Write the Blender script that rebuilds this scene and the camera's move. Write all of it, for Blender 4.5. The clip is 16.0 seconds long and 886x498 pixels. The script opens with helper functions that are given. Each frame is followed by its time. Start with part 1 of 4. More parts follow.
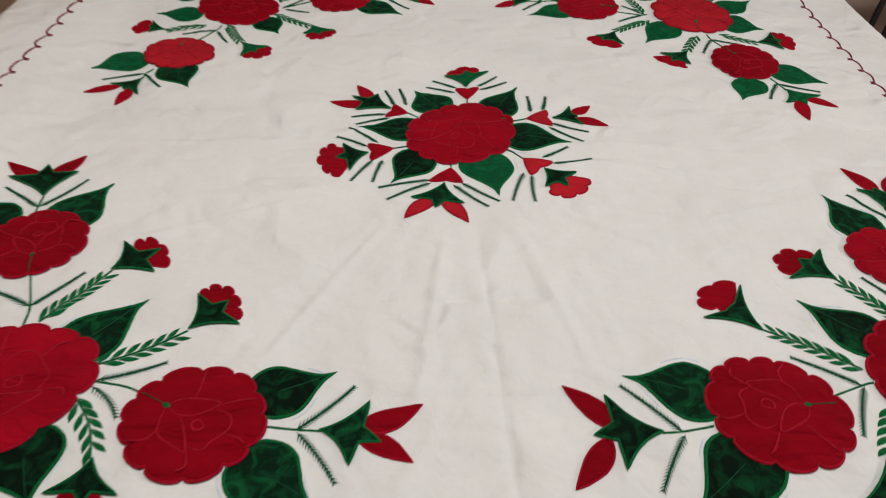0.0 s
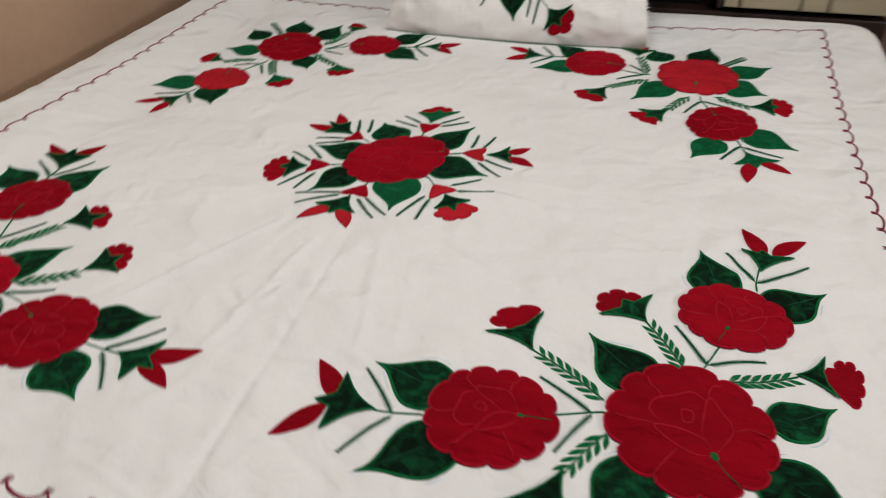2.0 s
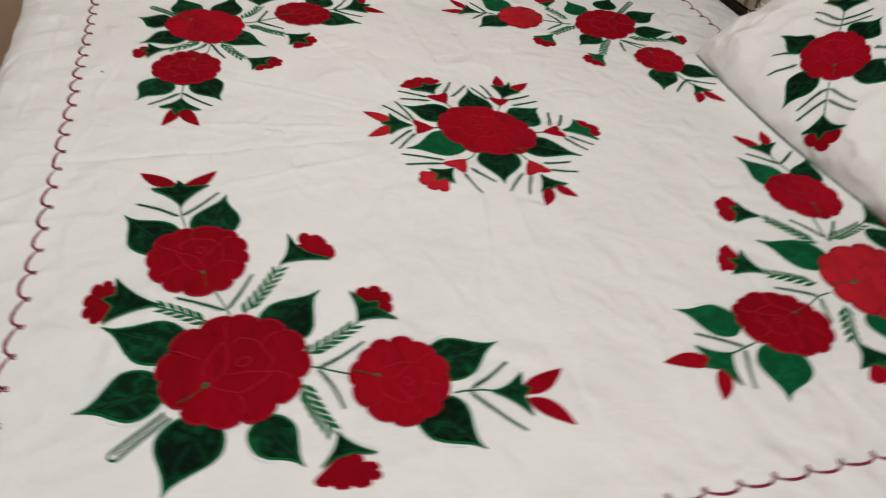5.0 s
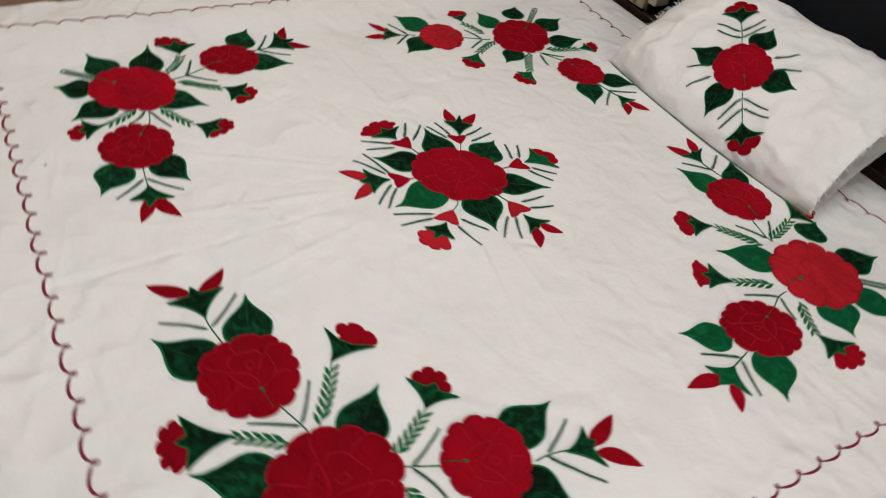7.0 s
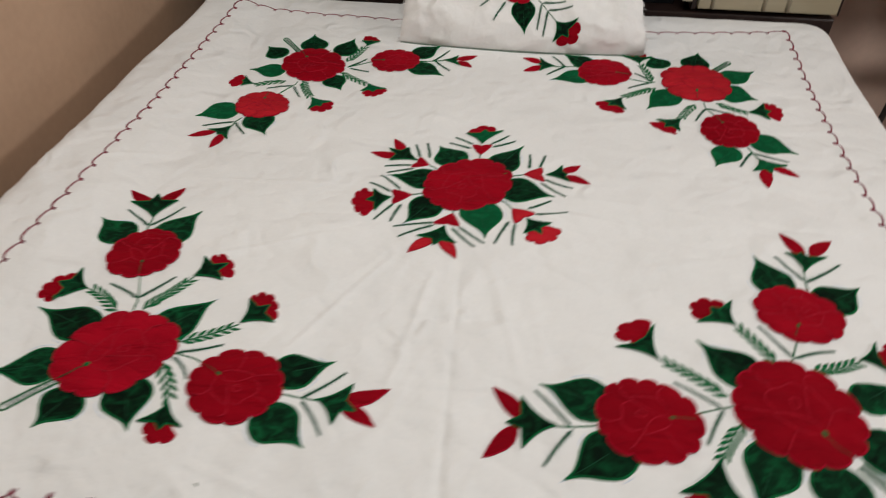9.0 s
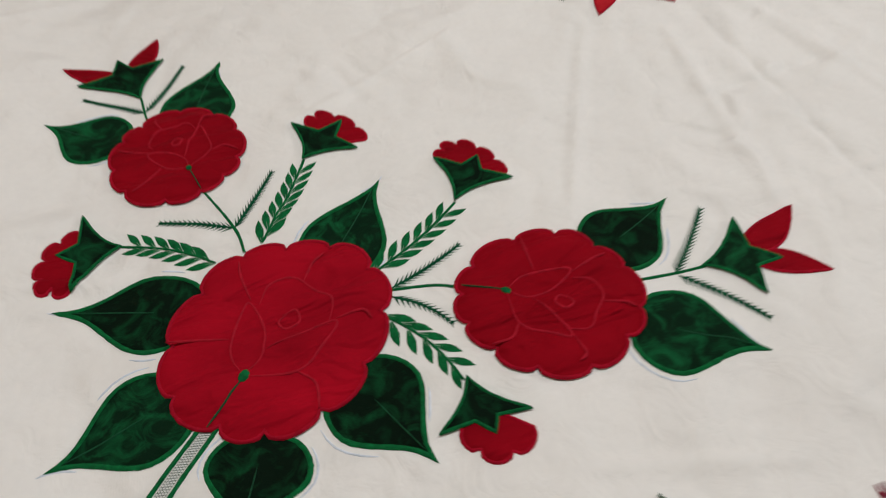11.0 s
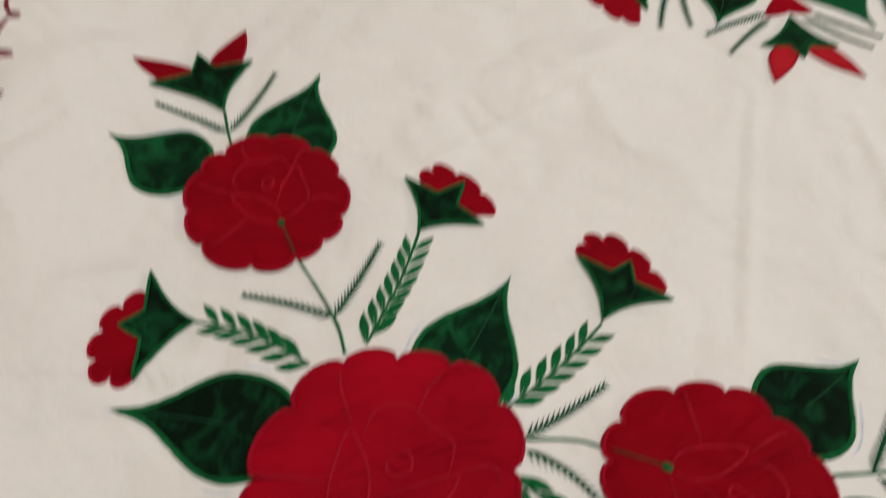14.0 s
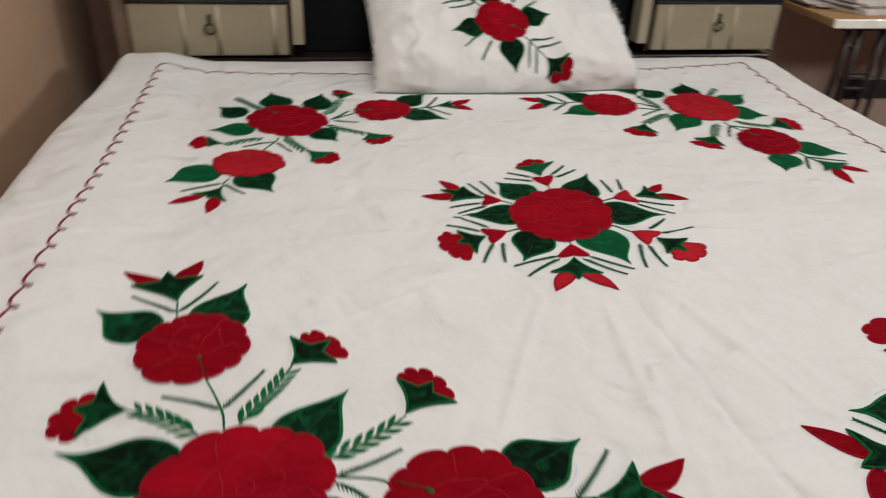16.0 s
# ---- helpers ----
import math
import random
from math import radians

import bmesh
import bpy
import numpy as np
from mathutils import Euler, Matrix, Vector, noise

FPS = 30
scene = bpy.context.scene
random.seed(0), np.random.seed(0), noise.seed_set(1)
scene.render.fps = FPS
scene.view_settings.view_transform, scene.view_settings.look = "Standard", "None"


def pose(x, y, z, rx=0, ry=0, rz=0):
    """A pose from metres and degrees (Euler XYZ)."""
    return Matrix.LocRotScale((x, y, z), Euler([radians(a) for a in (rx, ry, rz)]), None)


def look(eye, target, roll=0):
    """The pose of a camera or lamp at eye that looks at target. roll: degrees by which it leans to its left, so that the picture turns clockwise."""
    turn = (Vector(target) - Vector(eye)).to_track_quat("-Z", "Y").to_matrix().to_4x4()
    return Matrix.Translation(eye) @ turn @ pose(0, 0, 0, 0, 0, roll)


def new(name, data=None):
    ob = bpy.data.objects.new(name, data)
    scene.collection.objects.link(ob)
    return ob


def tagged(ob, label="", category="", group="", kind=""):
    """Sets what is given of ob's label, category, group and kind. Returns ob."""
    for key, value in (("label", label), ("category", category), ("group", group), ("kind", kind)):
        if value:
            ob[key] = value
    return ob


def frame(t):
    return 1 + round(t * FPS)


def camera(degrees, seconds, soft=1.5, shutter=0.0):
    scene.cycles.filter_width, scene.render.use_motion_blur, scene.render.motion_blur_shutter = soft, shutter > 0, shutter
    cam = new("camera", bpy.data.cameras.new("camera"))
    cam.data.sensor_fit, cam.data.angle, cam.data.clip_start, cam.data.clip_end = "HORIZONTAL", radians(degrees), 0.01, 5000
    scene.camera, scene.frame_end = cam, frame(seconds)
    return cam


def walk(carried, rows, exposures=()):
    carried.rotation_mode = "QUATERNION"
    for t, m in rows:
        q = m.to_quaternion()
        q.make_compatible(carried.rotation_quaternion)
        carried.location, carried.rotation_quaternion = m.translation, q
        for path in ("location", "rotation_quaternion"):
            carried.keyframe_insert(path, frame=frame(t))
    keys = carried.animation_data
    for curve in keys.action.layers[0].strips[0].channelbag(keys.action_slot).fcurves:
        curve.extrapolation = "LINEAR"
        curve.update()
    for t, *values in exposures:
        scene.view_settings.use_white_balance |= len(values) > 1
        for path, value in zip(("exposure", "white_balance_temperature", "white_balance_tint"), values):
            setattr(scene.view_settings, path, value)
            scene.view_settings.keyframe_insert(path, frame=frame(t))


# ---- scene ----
BED = 0.60   # height of the bed's top
cam = camera(65.61, 16.0, soft=1.1, shutter=0.6)
ROWS = [
    (0.0, -0.0673, -0.8542, 0.5392, 50.26, -2.25, -1.90),
    (0.5, -0.0459, -0.9195, 0.5440, 52.08, 0.33, -0.96),
    (1.0, 0.1377, -0.9441, 0.5568, 53.10, -1.22, 6.43),
    (1.5, 0.2801, -0.9327, 0.5621, 57.37, -1.13, 8.56),
    (2.0, 0.3904, -0.9347, 0.5608, 54.89, 0.83, 15.72),
    (2.5, 0.5825, -0.9129, 0.5622, 54.38, -1.67, 28.96),
    (3.0, 0.6883, -0.8962, 0.5678, 56.17, -3.77, 38.59),
    (3.5, 0.8170, -0.8327, 0.5980, 55.84, -1.66, 44.66),
    (4.0, 0.9688, -0.6674, 0.5990, 53.89, -4.04, 60.92),
    (4.5, 1.0129, -0.5290, 0.6100, 53.35, -5.32, 67.31),
    (5.0, 1.0560, -0.3863, 0.6835, 48.50, -6.47, 74.18),
    (5.2, 1.0684, -0.3332, 0.7229, 46.94, -8.35, 74.70),
    (7.3, 0.7529, -0.7125, 0.8220, 46.84, -6.76, 50.76),
    (7.5, 0.6757, -0.7791, 0.8224, 47.54, -4.32, 42.38),
    (8.0, 0.5121, -0.9351, 0.8048, 46.85, -1.03, 27.47),
    (8.5, 0.2710, -0.9866, 0.7939, 49.70, 1.27, 16.15),
    (9.0, 0.0796, -1.0374, 0.7483, 50.67, -0.64, 6.36),
    (9.2, 0.0037, -1.0695, 0.7313, 51.03, 1.59, 5.11),
    (11.3, -0.4261, -0.6820, 0.3858, 37.31, 1.75, -18.99),
    (11.5, -0.4375, -0.6752, 0.3796, 36.07, 0.69, -18.51),
    (12.0, -0.4568, -0.6226, 0.3490, 27.51, -1.24, -15.25),
    (12.5, -0.4554, -0.5874, 0.3384, 22.73, -3.02, -12.97),
    (13.0, -0.4552, -0.5676, 0.3449, 23.67, -1.81, -12.33),
    (13.5, -0.4630, -0.5483, 0.3590, 26.22, -2.07, -11.18),
    (14.0, -0.4568, -0.5332, 0.4081, 33.77, -1.80, -10.90),
    (14.5, -0.4381, -0.5661, 0.4712, 45.47, -2.65, -18.15),
    (15.0, -0.4408, -0.6487, 0.5076, 52.15, -1.01, -21.24),
    (15.5, -0.4477, -0.7474, 0.5081, 58.67, -0.35, -20.66),
    (16.0, -0.3787, -0.8510, 0.4669, 61.34, -2.16, -11.11),
]
walk(cam, [(t, pose(x, y, BED + z, rx, ry, rz)) for t, x, y, z, rx, ry, rz in ROWS],
     exposures=[(0.0, 0.0, 6500, 10), (11.2, 0.0, 6500, 10), (12.3, 0.0, 6750, 10.0), (14.1, 0.0, 6850, 11.5), (14.8, 0.0, 6550, 10.5), (16.0, 0.03, 6500, 10)])

# ---- light ----
world = bpy.data.worlds.new("room_air")
scene.world = world
world.use_nodes = True
world.node_tree.nodes["Background"].inputs[0].default_value = (0.9, 0.95, 1.0, 1)
world.node_tree.nodes["Background"].inputs[1].default_value = 0.05
scene.view_settings.exposure = 0.0


def area_lamp(name, eye, target, sx, sy, watts, colour):
    lamp = bpy.data.lights.new(name, "AREA")
    lamp.shape, lamp.size, lamp.size_y, lamp.energy, lamp.color = "RECTANGLE", sx, sy, watts, colour
    ob = new(name, lamp)
    ob.matrix_world = look(eye, target)
    return ob


# Main room light: an unseen overhead source, its kind and place assumed.
LAMP_X, LAMP_Y = 0.02, -0.27
area_lamp("assumed_ceiling_light", (LAMP_X, LAMP_Y, 2.74), (LAMP_X, LAMP_Y, 0), 1.2, 0.35, 25.5, (0.975, 0.988, 0.976))
# Added fill from the right, source unseen; brightens headboard, pillow and table wall.
area_lamp("side_fill_lamp", (2.75, -0.7, 1.72), (1.10, 1.10, 0.55), 1.2, 0.2, 27.5, (0.98, 0.985, 0.965))

# ---- materials ----


def material(name, colour, rough=0.8, metal=0.0, vary=0.0, scale=8.0, bump=0.0, bump_scale=400.0, sheen=0.0, sheen_tint=None, coat=0.0,
             stretch=(1, 1, 1), fine=0.0, fine_scale=300.0, spec=0.5, wrinkle=0.0):
    m = bpy.data.materials.new(name)
    m.use_nodes = True
    nt = m.node_tree
    b = nt.nodes["Principled BSDF"]
    b.inputs["Roughness"].default_value = rough
    b.inputs["Metallic"].default_value = metal
    b.inputs["Specular IOR Level"].default_value = spec
    b.inputs["Sheen Weight"].default_value = sheen
    b.inputs["Sheen Roughness"].default_value = 0.4
    if sheen_tint:
        b.inputs["Sheen Tint"].default_value = (*sheen_tint, 1)
    b.inputs["Coat Weight"].default_value = coat
    tc = nt.nodes.new("ShaderNodeTexCoord")
    mp = nt.nodes.new("ShaderNodeMapping")
    mp.inputs["Scale"].default_value = stretch
    nt.links.new(tc.outputs["Object"], mp.inputs["Vector"])
    n1 = nt.nodes.new("ShaderNodeTexNoise")
    n1.inputs["Scale"].default_value, n1.inputs["Detail"].default_value = scale, 5
    nt.links.new(mp.outputs[0], n1.inputs["Vector"])
    n2 = nt.nodes.new("ShaderNodeTexNoise")
    n2.inputs["Scale"].default_value, n2.inputs["Detail"].default_value = fine_scale, 3
    nt.links.new(mp.outputs[0], n2.inputs["Vector"])
    info = nt.nodes.new("ShaderNodeObjectInfo")
    add = nt.nodes.new("ShaderNodeMath")
    add.operation = "MULTIPLY_ADD"
    nt.links.new(n2.outputs[0], add.inputs[0])
    add.inputs[1].default_value = fine
    nt.links.new(n1.outputs[0], add.inputs[2])
    ramp = nt.nodes.new("ShaderNodeValToRGB")
    ramp.color_ramp.elements[0].position, ramp.color_ramp.elements[1].position = 0.3 + fine * 0.35, 0.7 + fine * 0.65
    lo = [c * (1 - vary) for c in colour]
    hi = [min(1, c * (1 + vary)) for c in colour]
    ramp.color_ramp.elements[0].color, ramp.color_ramp.elements[1].color = (*lo, 1), (*hi, 1)
    nt.links.new(add.outputs[0], ramp.inputs[0])
    nt.links.new(ramp.outputs[0], b.inputs["Base Color"])
    if bump:
        bp = nt.nodes.new("ShaderNodeBump")
        bp.inputs["Strength"].default_value, bp.inputs["Distance"].default_value = bump, 0.001
        n3 = nt.nodes.new("ShaderNodeTexNoise")
        n3.inputs["Scale"].default_value, n3.inputs["Detail"].default_value = bump_scale, 4
        nt.links.new(mp.outputs[0], n3.inputs["Vector"])
        nt.links.new(n3.outputs[0], bp.inputs["Height"])
        nt.links.new(bp.outputs[0], b.inputs["Normal"])
        if wrinkle:
            n4 = nt.nodes.new("ShaderNodeTexNoise")
            n4.inputs["Scale"].default_value, n4.inputs["Detail"].default_value = 24, 2
            n4.inputs["Distortion"].default_value = 0.6
            nt.links.new(mp.outputs[0], n4.inputs["Vector"])
            bw = nt.nodes.new("ShaderNodeBump")
            bw.inputs["Strength"].default_value, bw.inputs["Distance"].default_value = wrinkle, 0.012
            nt.links.new(n4.outputs[0], bw.inputs["Height"])
            nt.links.new(bp.outputs[0], bw.inputs["Normal"])
            nt.links.new(bw.outputs[0], b.inputs["Normal"])
    return m


def cotton_material(name, colour):
    """Plain-woven cotton: crossed threads, slubs and soft creases."""
    m = material(name, colour, 0.92, vary=0.035, scale=5, fine=0.5, fine_scale=160, sheen=0.15, spec=0.25)
    nt = m.node_tree
    b = nt.nodes["Principled BSDF"]
    tc = next(n for n in nt.nodes if n.type == "TEX_COORD")
    waves = []
    for axis in "XY":
        w = nt.nodes.new("ShaderNodeTexWave")
        w.bands_direction = axis
        w.inputs["Scale"].default_value, w.inputs["Distortion"].default_value = 330, 6.0
        w.inputs["Detail"].default_value = 2
        nt.links.new(tc.outputs["Object"], w.inputs["Vector"])
        waves.append(w)
    mix = nt.nodes.new("ShaderNodeMath")
    mix.operation = "ADD"
    for k, w in enumerate(waves):
        nt.links.new(w.outputs[1], mix.inputs[k])
    b1 = nt.nodes.new("ShaderNodeBump")
    b1.inputs["Strength"].default_value, b1.inputs["Distance"].default_value = 0.10, 0.0003
    nt.links.new(mix.outputs[0], b1.inputs["Height"])
    soft = nt.nodes.new("ShaderNodeTexNoise")
    soft.inputs["Scale"].default_value, soft.inputs["Detail"].default_value = 9, 2
    soft.inputs["Distortion"].default_value = 0.4
    nt.links.new(tc.outputs["Object"], soft.inputs["Vector"])
    b2 = nt.nodes.new("ShaderNodeBump")
    b2.inputs["Strength"].default_value, b2.inputs["Distance"].default_value = 0.6, 0.030
    nt.links.new(soft.outputs[0], b2.inputs["Height"])
    nt.links.new(b1.outputs[0], b2.inputs["Normal"])
    crumple = nt.nodes.new("ShaderNodeTexNoise")
    crumple.noise_type = "RIDGED_MULTIFRACTAL"
    crumple.inputs["Scale"].default_value, crumple.inputs["Detail"].default_value = 13, 2
    crumple.inputs["Distortion"].default_value = 0.9
    nt.links.new(tc.outputs["Object"], crumple.inputs["Vector"])
    b3 = nt.nodes.new("ShaderNodeBump")
    b3.inputs["Strength"].default_value, b3.inputs["Distance"].default_value = 1.0, 0.0075
    nt.links.new(crumple.outputs[0], b3.inputs["Height"])
    nt.links.new(b2.outputs[0], b3.inputs["Normal"])
    small = nt.nodes.new("ShaderNodeTexNoise")
    small.inputs["Scale"].default_value, small.inputs["Detail"].default_value = 34, 3
    small.inputs["Distortion"].default_value = 1.2
    nt.links.new(tc.outputs["Object"], small.inputs["Vector"])
    b4 = nt.nodes.new("ShaderNodeBump")
    b4.inputs["Strength"].default_value, b4.inputs["Distance"].default_value = 0.45, 0.0038
    nt.links.new(small.outputs[0], b4.inputs["Height"])
    nt.links.new(b3.outputs[0], b4.inputs["Normal"])
    nt.links.new(b4.outputs[0], b.inputs["Normal"])
    return m


COTTON = cotton_material("white_cotton", (0.778, 0.772, 0.760))
PILLOW_COTTON = cotton_material("pillow_cotton", (0.80, 0.787, 0.772))
# Red velvets: stretched tone bands put the folds' light and dark into the colour.
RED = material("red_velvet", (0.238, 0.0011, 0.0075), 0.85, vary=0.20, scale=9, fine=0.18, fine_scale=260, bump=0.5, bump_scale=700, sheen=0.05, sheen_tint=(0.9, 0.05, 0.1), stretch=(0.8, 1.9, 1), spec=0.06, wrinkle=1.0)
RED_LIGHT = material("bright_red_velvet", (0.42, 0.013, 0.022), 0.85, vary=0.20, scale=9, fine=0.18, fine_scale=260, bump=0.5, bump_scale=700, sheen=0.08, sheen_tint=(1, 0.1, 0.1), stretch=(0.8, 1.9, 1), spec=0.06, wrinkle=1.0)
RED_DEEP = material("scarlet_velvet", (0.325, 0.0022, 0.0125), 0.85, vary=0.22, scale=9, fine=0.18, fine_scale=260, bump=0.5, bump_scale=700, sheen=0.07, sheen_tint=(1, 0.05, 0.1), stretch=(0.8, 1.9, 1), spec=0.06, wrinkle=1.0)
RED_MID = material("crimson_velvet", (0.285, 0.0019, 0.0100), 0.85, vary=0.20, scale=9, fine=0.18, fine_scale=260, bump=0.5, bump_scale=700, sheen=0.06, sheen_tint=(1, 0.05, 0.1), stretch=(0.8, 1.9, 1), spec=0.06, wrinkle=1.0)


def velvet_material(name, dark, light, scale):
    """Crushed pile, dark where it stands; brushed streaks put its sheen into the colour."""
    m = material(name, dark, 0.8, bump=0.5, bump_scale=700, sheen=0.03, sheen_tint=(0.1, 0.8, 0.4), spec=0.08, wrinkle=0.5)
    nt = m.node_tree
    tc = next(n for n in nt.nodes if n.type == "TEX_COORD")
    sheen_streak = nt.nodes.new("ShaderNodeTexNoise")
    sheen_streak.inputs["Scale"].default_value, sheen_streak.inputs["Detail"].default_value = scale, 5
    sheen_streak.inputs["Distortion"].default_value, sheen_streak.inputs["Roughness"].default_value = 1.3, 0.62
    nt.links.new(tc.outputs["Object"], sheen_streak.inputs["Vector"])
    ramp = nt.nodes.new("ShaderNodeValToRGB")
    ramp.color_ramp.elements[0].position, ramp.color_ramp.elements[1].position = 0.46, 0.80
    ramp.color_ramp.elements[0].color, ramp.color_ramp.elements[1].color = (*dark, 1), (*light, 1)
    nt.links.new(sheen_streak.outputs[0], ramp.inputs[0])
    nt.links.new(ramp.outputs[0], nt.nodes["Principled BSDF"].inputs["Base Color"])
    return m


GREEN = velvet_material("green_velvet", (0.0008, 0.0150, 0.0055), (0.005, 0.115, 0.038), 46)
GREEN_DARK = velvet_material("dark_green_velvet", (0.0004, 0.0070, 0.0026), (0.003, 0.072, 0.024), 46)
GREEN_LIGHT = velvet_material("light_green_velvet", (0.0012, 0.066, 0.023), (0.004, 0.150, 0.055), 38)
GREEN_THREAD = material("green_thread", (0.002, 0.120, 0.034), 0.7, vary=0.4, scale=220, bump=0.9, bump_scale=1500, fine=0.4, fine_scale=900, spec=0.1)
DARK_THREAD = material("dark_green_thread", (0.004, 0.082, 0.034), 0.7, vary=0.3, scale=150, bump=0.8, bump_scale=1500, spec=0.1)
VEIN_THREAD = material("vein_thread", (0.004, 0.065, 0.026), 0.7, vary=0.3, scale=200, spec=0.2)
RED_THREAD = material("red_thread", (0.36, 0.004, 0.020), 0.75, vary=0.25, scale=150, bump=0.9, bump_scale=1500, fine=0.4, fine_scale=900, spec=0.08)
PETAL_THREAD = material("petal_line_thread", (0.33, 0.005, 0.018), 0.8, vary=0.25, scale=150, spec=0.15)
BORDER_THREAD = material("maroon_thread", (0.19, 0.009, 0.030), 0.55, vary=0.35, scale=120, bump=0.7, bump_scale=1500, spec=0.3)
PALE_THREAD = material("pale_green_thread", (0.22, 0.33, 0.25), 0.7, vary=0.25, scale=200)
# The brown also holds the shade of the wall corner beside the board.
SIDE_WOOD = material("brown_shaded_side_board", (0.20, 0.135, 0.095), 0.5, vary=0.2, scale=9, stretch=(1, 1, 0.3))
CHALK = material("blue_chalk", (0.60, 0.66, 0.76), 0.95, vary=0.20, scale=90, fine=0.5, fine_scale=700, spec=0.1)
GREY_THREAD = material("grey_green_thread", (0.12, 0.17, 0.13), 0.7, vary=0.3, scale=200)
PLASTER = material("beige_plaster", (0.50, 0.330, 0.222), 0.75, vary=0.10, scale=2.2, fine=0.4, fine_scale=45, bump=0.3, bump_scale=90)
PLASTER_BACK = material("rose_beige_plaster", (0.56, 0.385, 0.305), 0.7, vary=0.12, scale=2.5, fine=0.4, fine_scale=45, bump=0.3, bump_scale=90)
WHITEWASH = material("ceiling_whitewash", (0.75, 0.73, 0.69), 0.9, vary=0.05, scale=3, bump=0.2, bump_scale=60)
FLOOR = material("dark_floor_tile", (0.05, 0.04, 0.035), 0.35, vary=0.3, scale=9, fine=0.5, fine_scale=80)
LEDGE = material("pale_ledge_paint", (0.55, 0.47, 0.36), 0.6, vary=0.08, scale=6)
CREAM = material("cream_laminate", (0.33, 0.28, 0.19), 0.32, vary=0.08, scale=5, stretch=(1, 1, 6), fine=0.3, fine_scale=60, coat=0.3)
# Shared by the real upright strips and the drawers' painted reflections.
CREAM_PALE = material("pale_cream_and_reflection", (0.40, 0.345, 0.25), 0.3, vary=0.06, scale=6, coat=0.3)
DARK_WOOD = material("dark_wood", (0.022, 0.012, 0.010), 0.35, vary=0.4, scale=14, stretch=(1, 1, 0.2), fine=0.4, fine_scale=120)
BLACK = material("black_laminate", (0.004, 0.005, 0.007), 0.75, vary=0.3, scale=10, spec=0.2)
BLUE = material("blue_laminate", (0.006, 0.007, 0.015), 0.3, vary=0.25, scale=8, coat=0.4)
BRASS = material("dark_brass", (0.055, 0.038, 0.020), 0.45, metal=0.8, vary=0.3, scale=120)
TABLE_WOOD = material("worn_brown_plywood", (0.42, 0.24, 0.10), 0.5, vary=0.35, scale=20, stretch=(1, 6, 1), fine=0.5, fine_scale=150)
# Table edging so pale because its bright highlight is put into the colour.
TABLE_EDGE = material("pale_worn_edge_highlight", (0.90, 0.87, 0.78), 0.25, vary=0.1, scale=30, coat=0.3)
STEEL = material("black_painted_steel", (0.020, 0.014, 0.012), 0.4, vary=0.3, scale=40)
BARE_STEEL = material("bare_steel", (0.65, 0.65, 0.66), 0.25, metal=1.0, vary=0.1, scale=40)
PAPER = material("newsprint", (0.60, 0.56, 0.53), 0.85, vary=0.16, scale=35, fine=0.6, fine_scale=140)
BAG = material("green_plastic", (0.012, 0.07, 0.018), 0.35, vary=0.6, scale=14, bump=0.4, bump_scale=60)
RED_PLASTIC = material("red_plastic", (0.35, 0.02, 0.015), 0.3, vary=0.1, scale=10)

# ---- mesh helpers ----


def mesh(name, verts, faces, mat, parent=None, label="", smooth=True):
    me = bpy.data.meshes.new(name)
    me.from_pydata([tuple(v) for v in verts], [], faces)
    me.materials.append(mat)
    me.update()
    if smooth:
        me.polygons.foreach_set("use_smooth", [True] * len(me.polygons))
    ob = new(name, me)
    ob.parent = parent
    if label:
        ob["label"] = label
    return ob


def part(name, bm, mat, parent, label="", smooth=False):
    bmesh.ops.recalc_face_normals(bm, faces=bm.faces)
    me = bpy.data.meshes.new(name)
    bm.to_mesh(me)
    bm.free()
    me.materials.append(mat)
    if smooth:
        me.polygons.foreach_set("use_smooth", [True] * len(me.polygons))
    ob = new(name, me)
    ob.parent = parent
    if label:
        ob["label"] = label
    return ob


def box(x0, x1, y0, y1, z0, z1, bevel=0.0, seg=2):
    bm = bmesh.new()
    bmesh.ops.create_cube(bm, size=1)
    for v in bm.verts:
        v.co = Vector((x0 + (v.co.x + 0.5) * (x1 - x0), y0 + (v.co.y + 0.5) * (y1 - y0), z0 + (v.co.z + 0.5) * (z1 - z0)))
    if bevel:
        bmesh.ops.bevel(bm, geom=list(bm.edges), offset=bevel, segments=seg, affect="EDGES", profile=0.5)
    return bm


def tube(points, radius, sides=8, flat=1.0):
    """A round bar along a line of points."""
    bm = bmesh.new()
    rings = []
    pts = [Vector(p) for p in points]
    for i, p in enumerate(pts):
        d = (pts[min(i + 1, len(pts) - 1)] - pts[max(i - 1, 0)]).normalized()
        a = d.orthogonal().normalized() if i == 0 else (a - d * a.dot(d)).normalized()
        b = d.cross(a)
        rings.append([bm.verts.new(p + radius * (math.cos(k * math.tau / sides) * a + flat * math.sin(k * math.tau / sides) * b)) for k in range(sides)])
    for r0, r1 in zip(rings, rings[1:]):
        for k in range(sides):
            bm.faces.new((r0[k], r0[(k + 1) % sides], r1[(k + 1) % sides], r1[k]))
    bm.faces.new(rings[0][::-1])
    bm.faces.new(rings[-1])
    return bm


def thing(name, label, category, group="", at=(0, 0, 0)):
    ob = new(name)
    ob.location = at
    ob.empty_display_size = 0.05
    return tagged(ob, label, category, group)


# ---- the cloth's surface ----


def smooth01(u):
    u = min(max(u, 0.0), 1.0)
    return u * u * (3 - 2 * u)


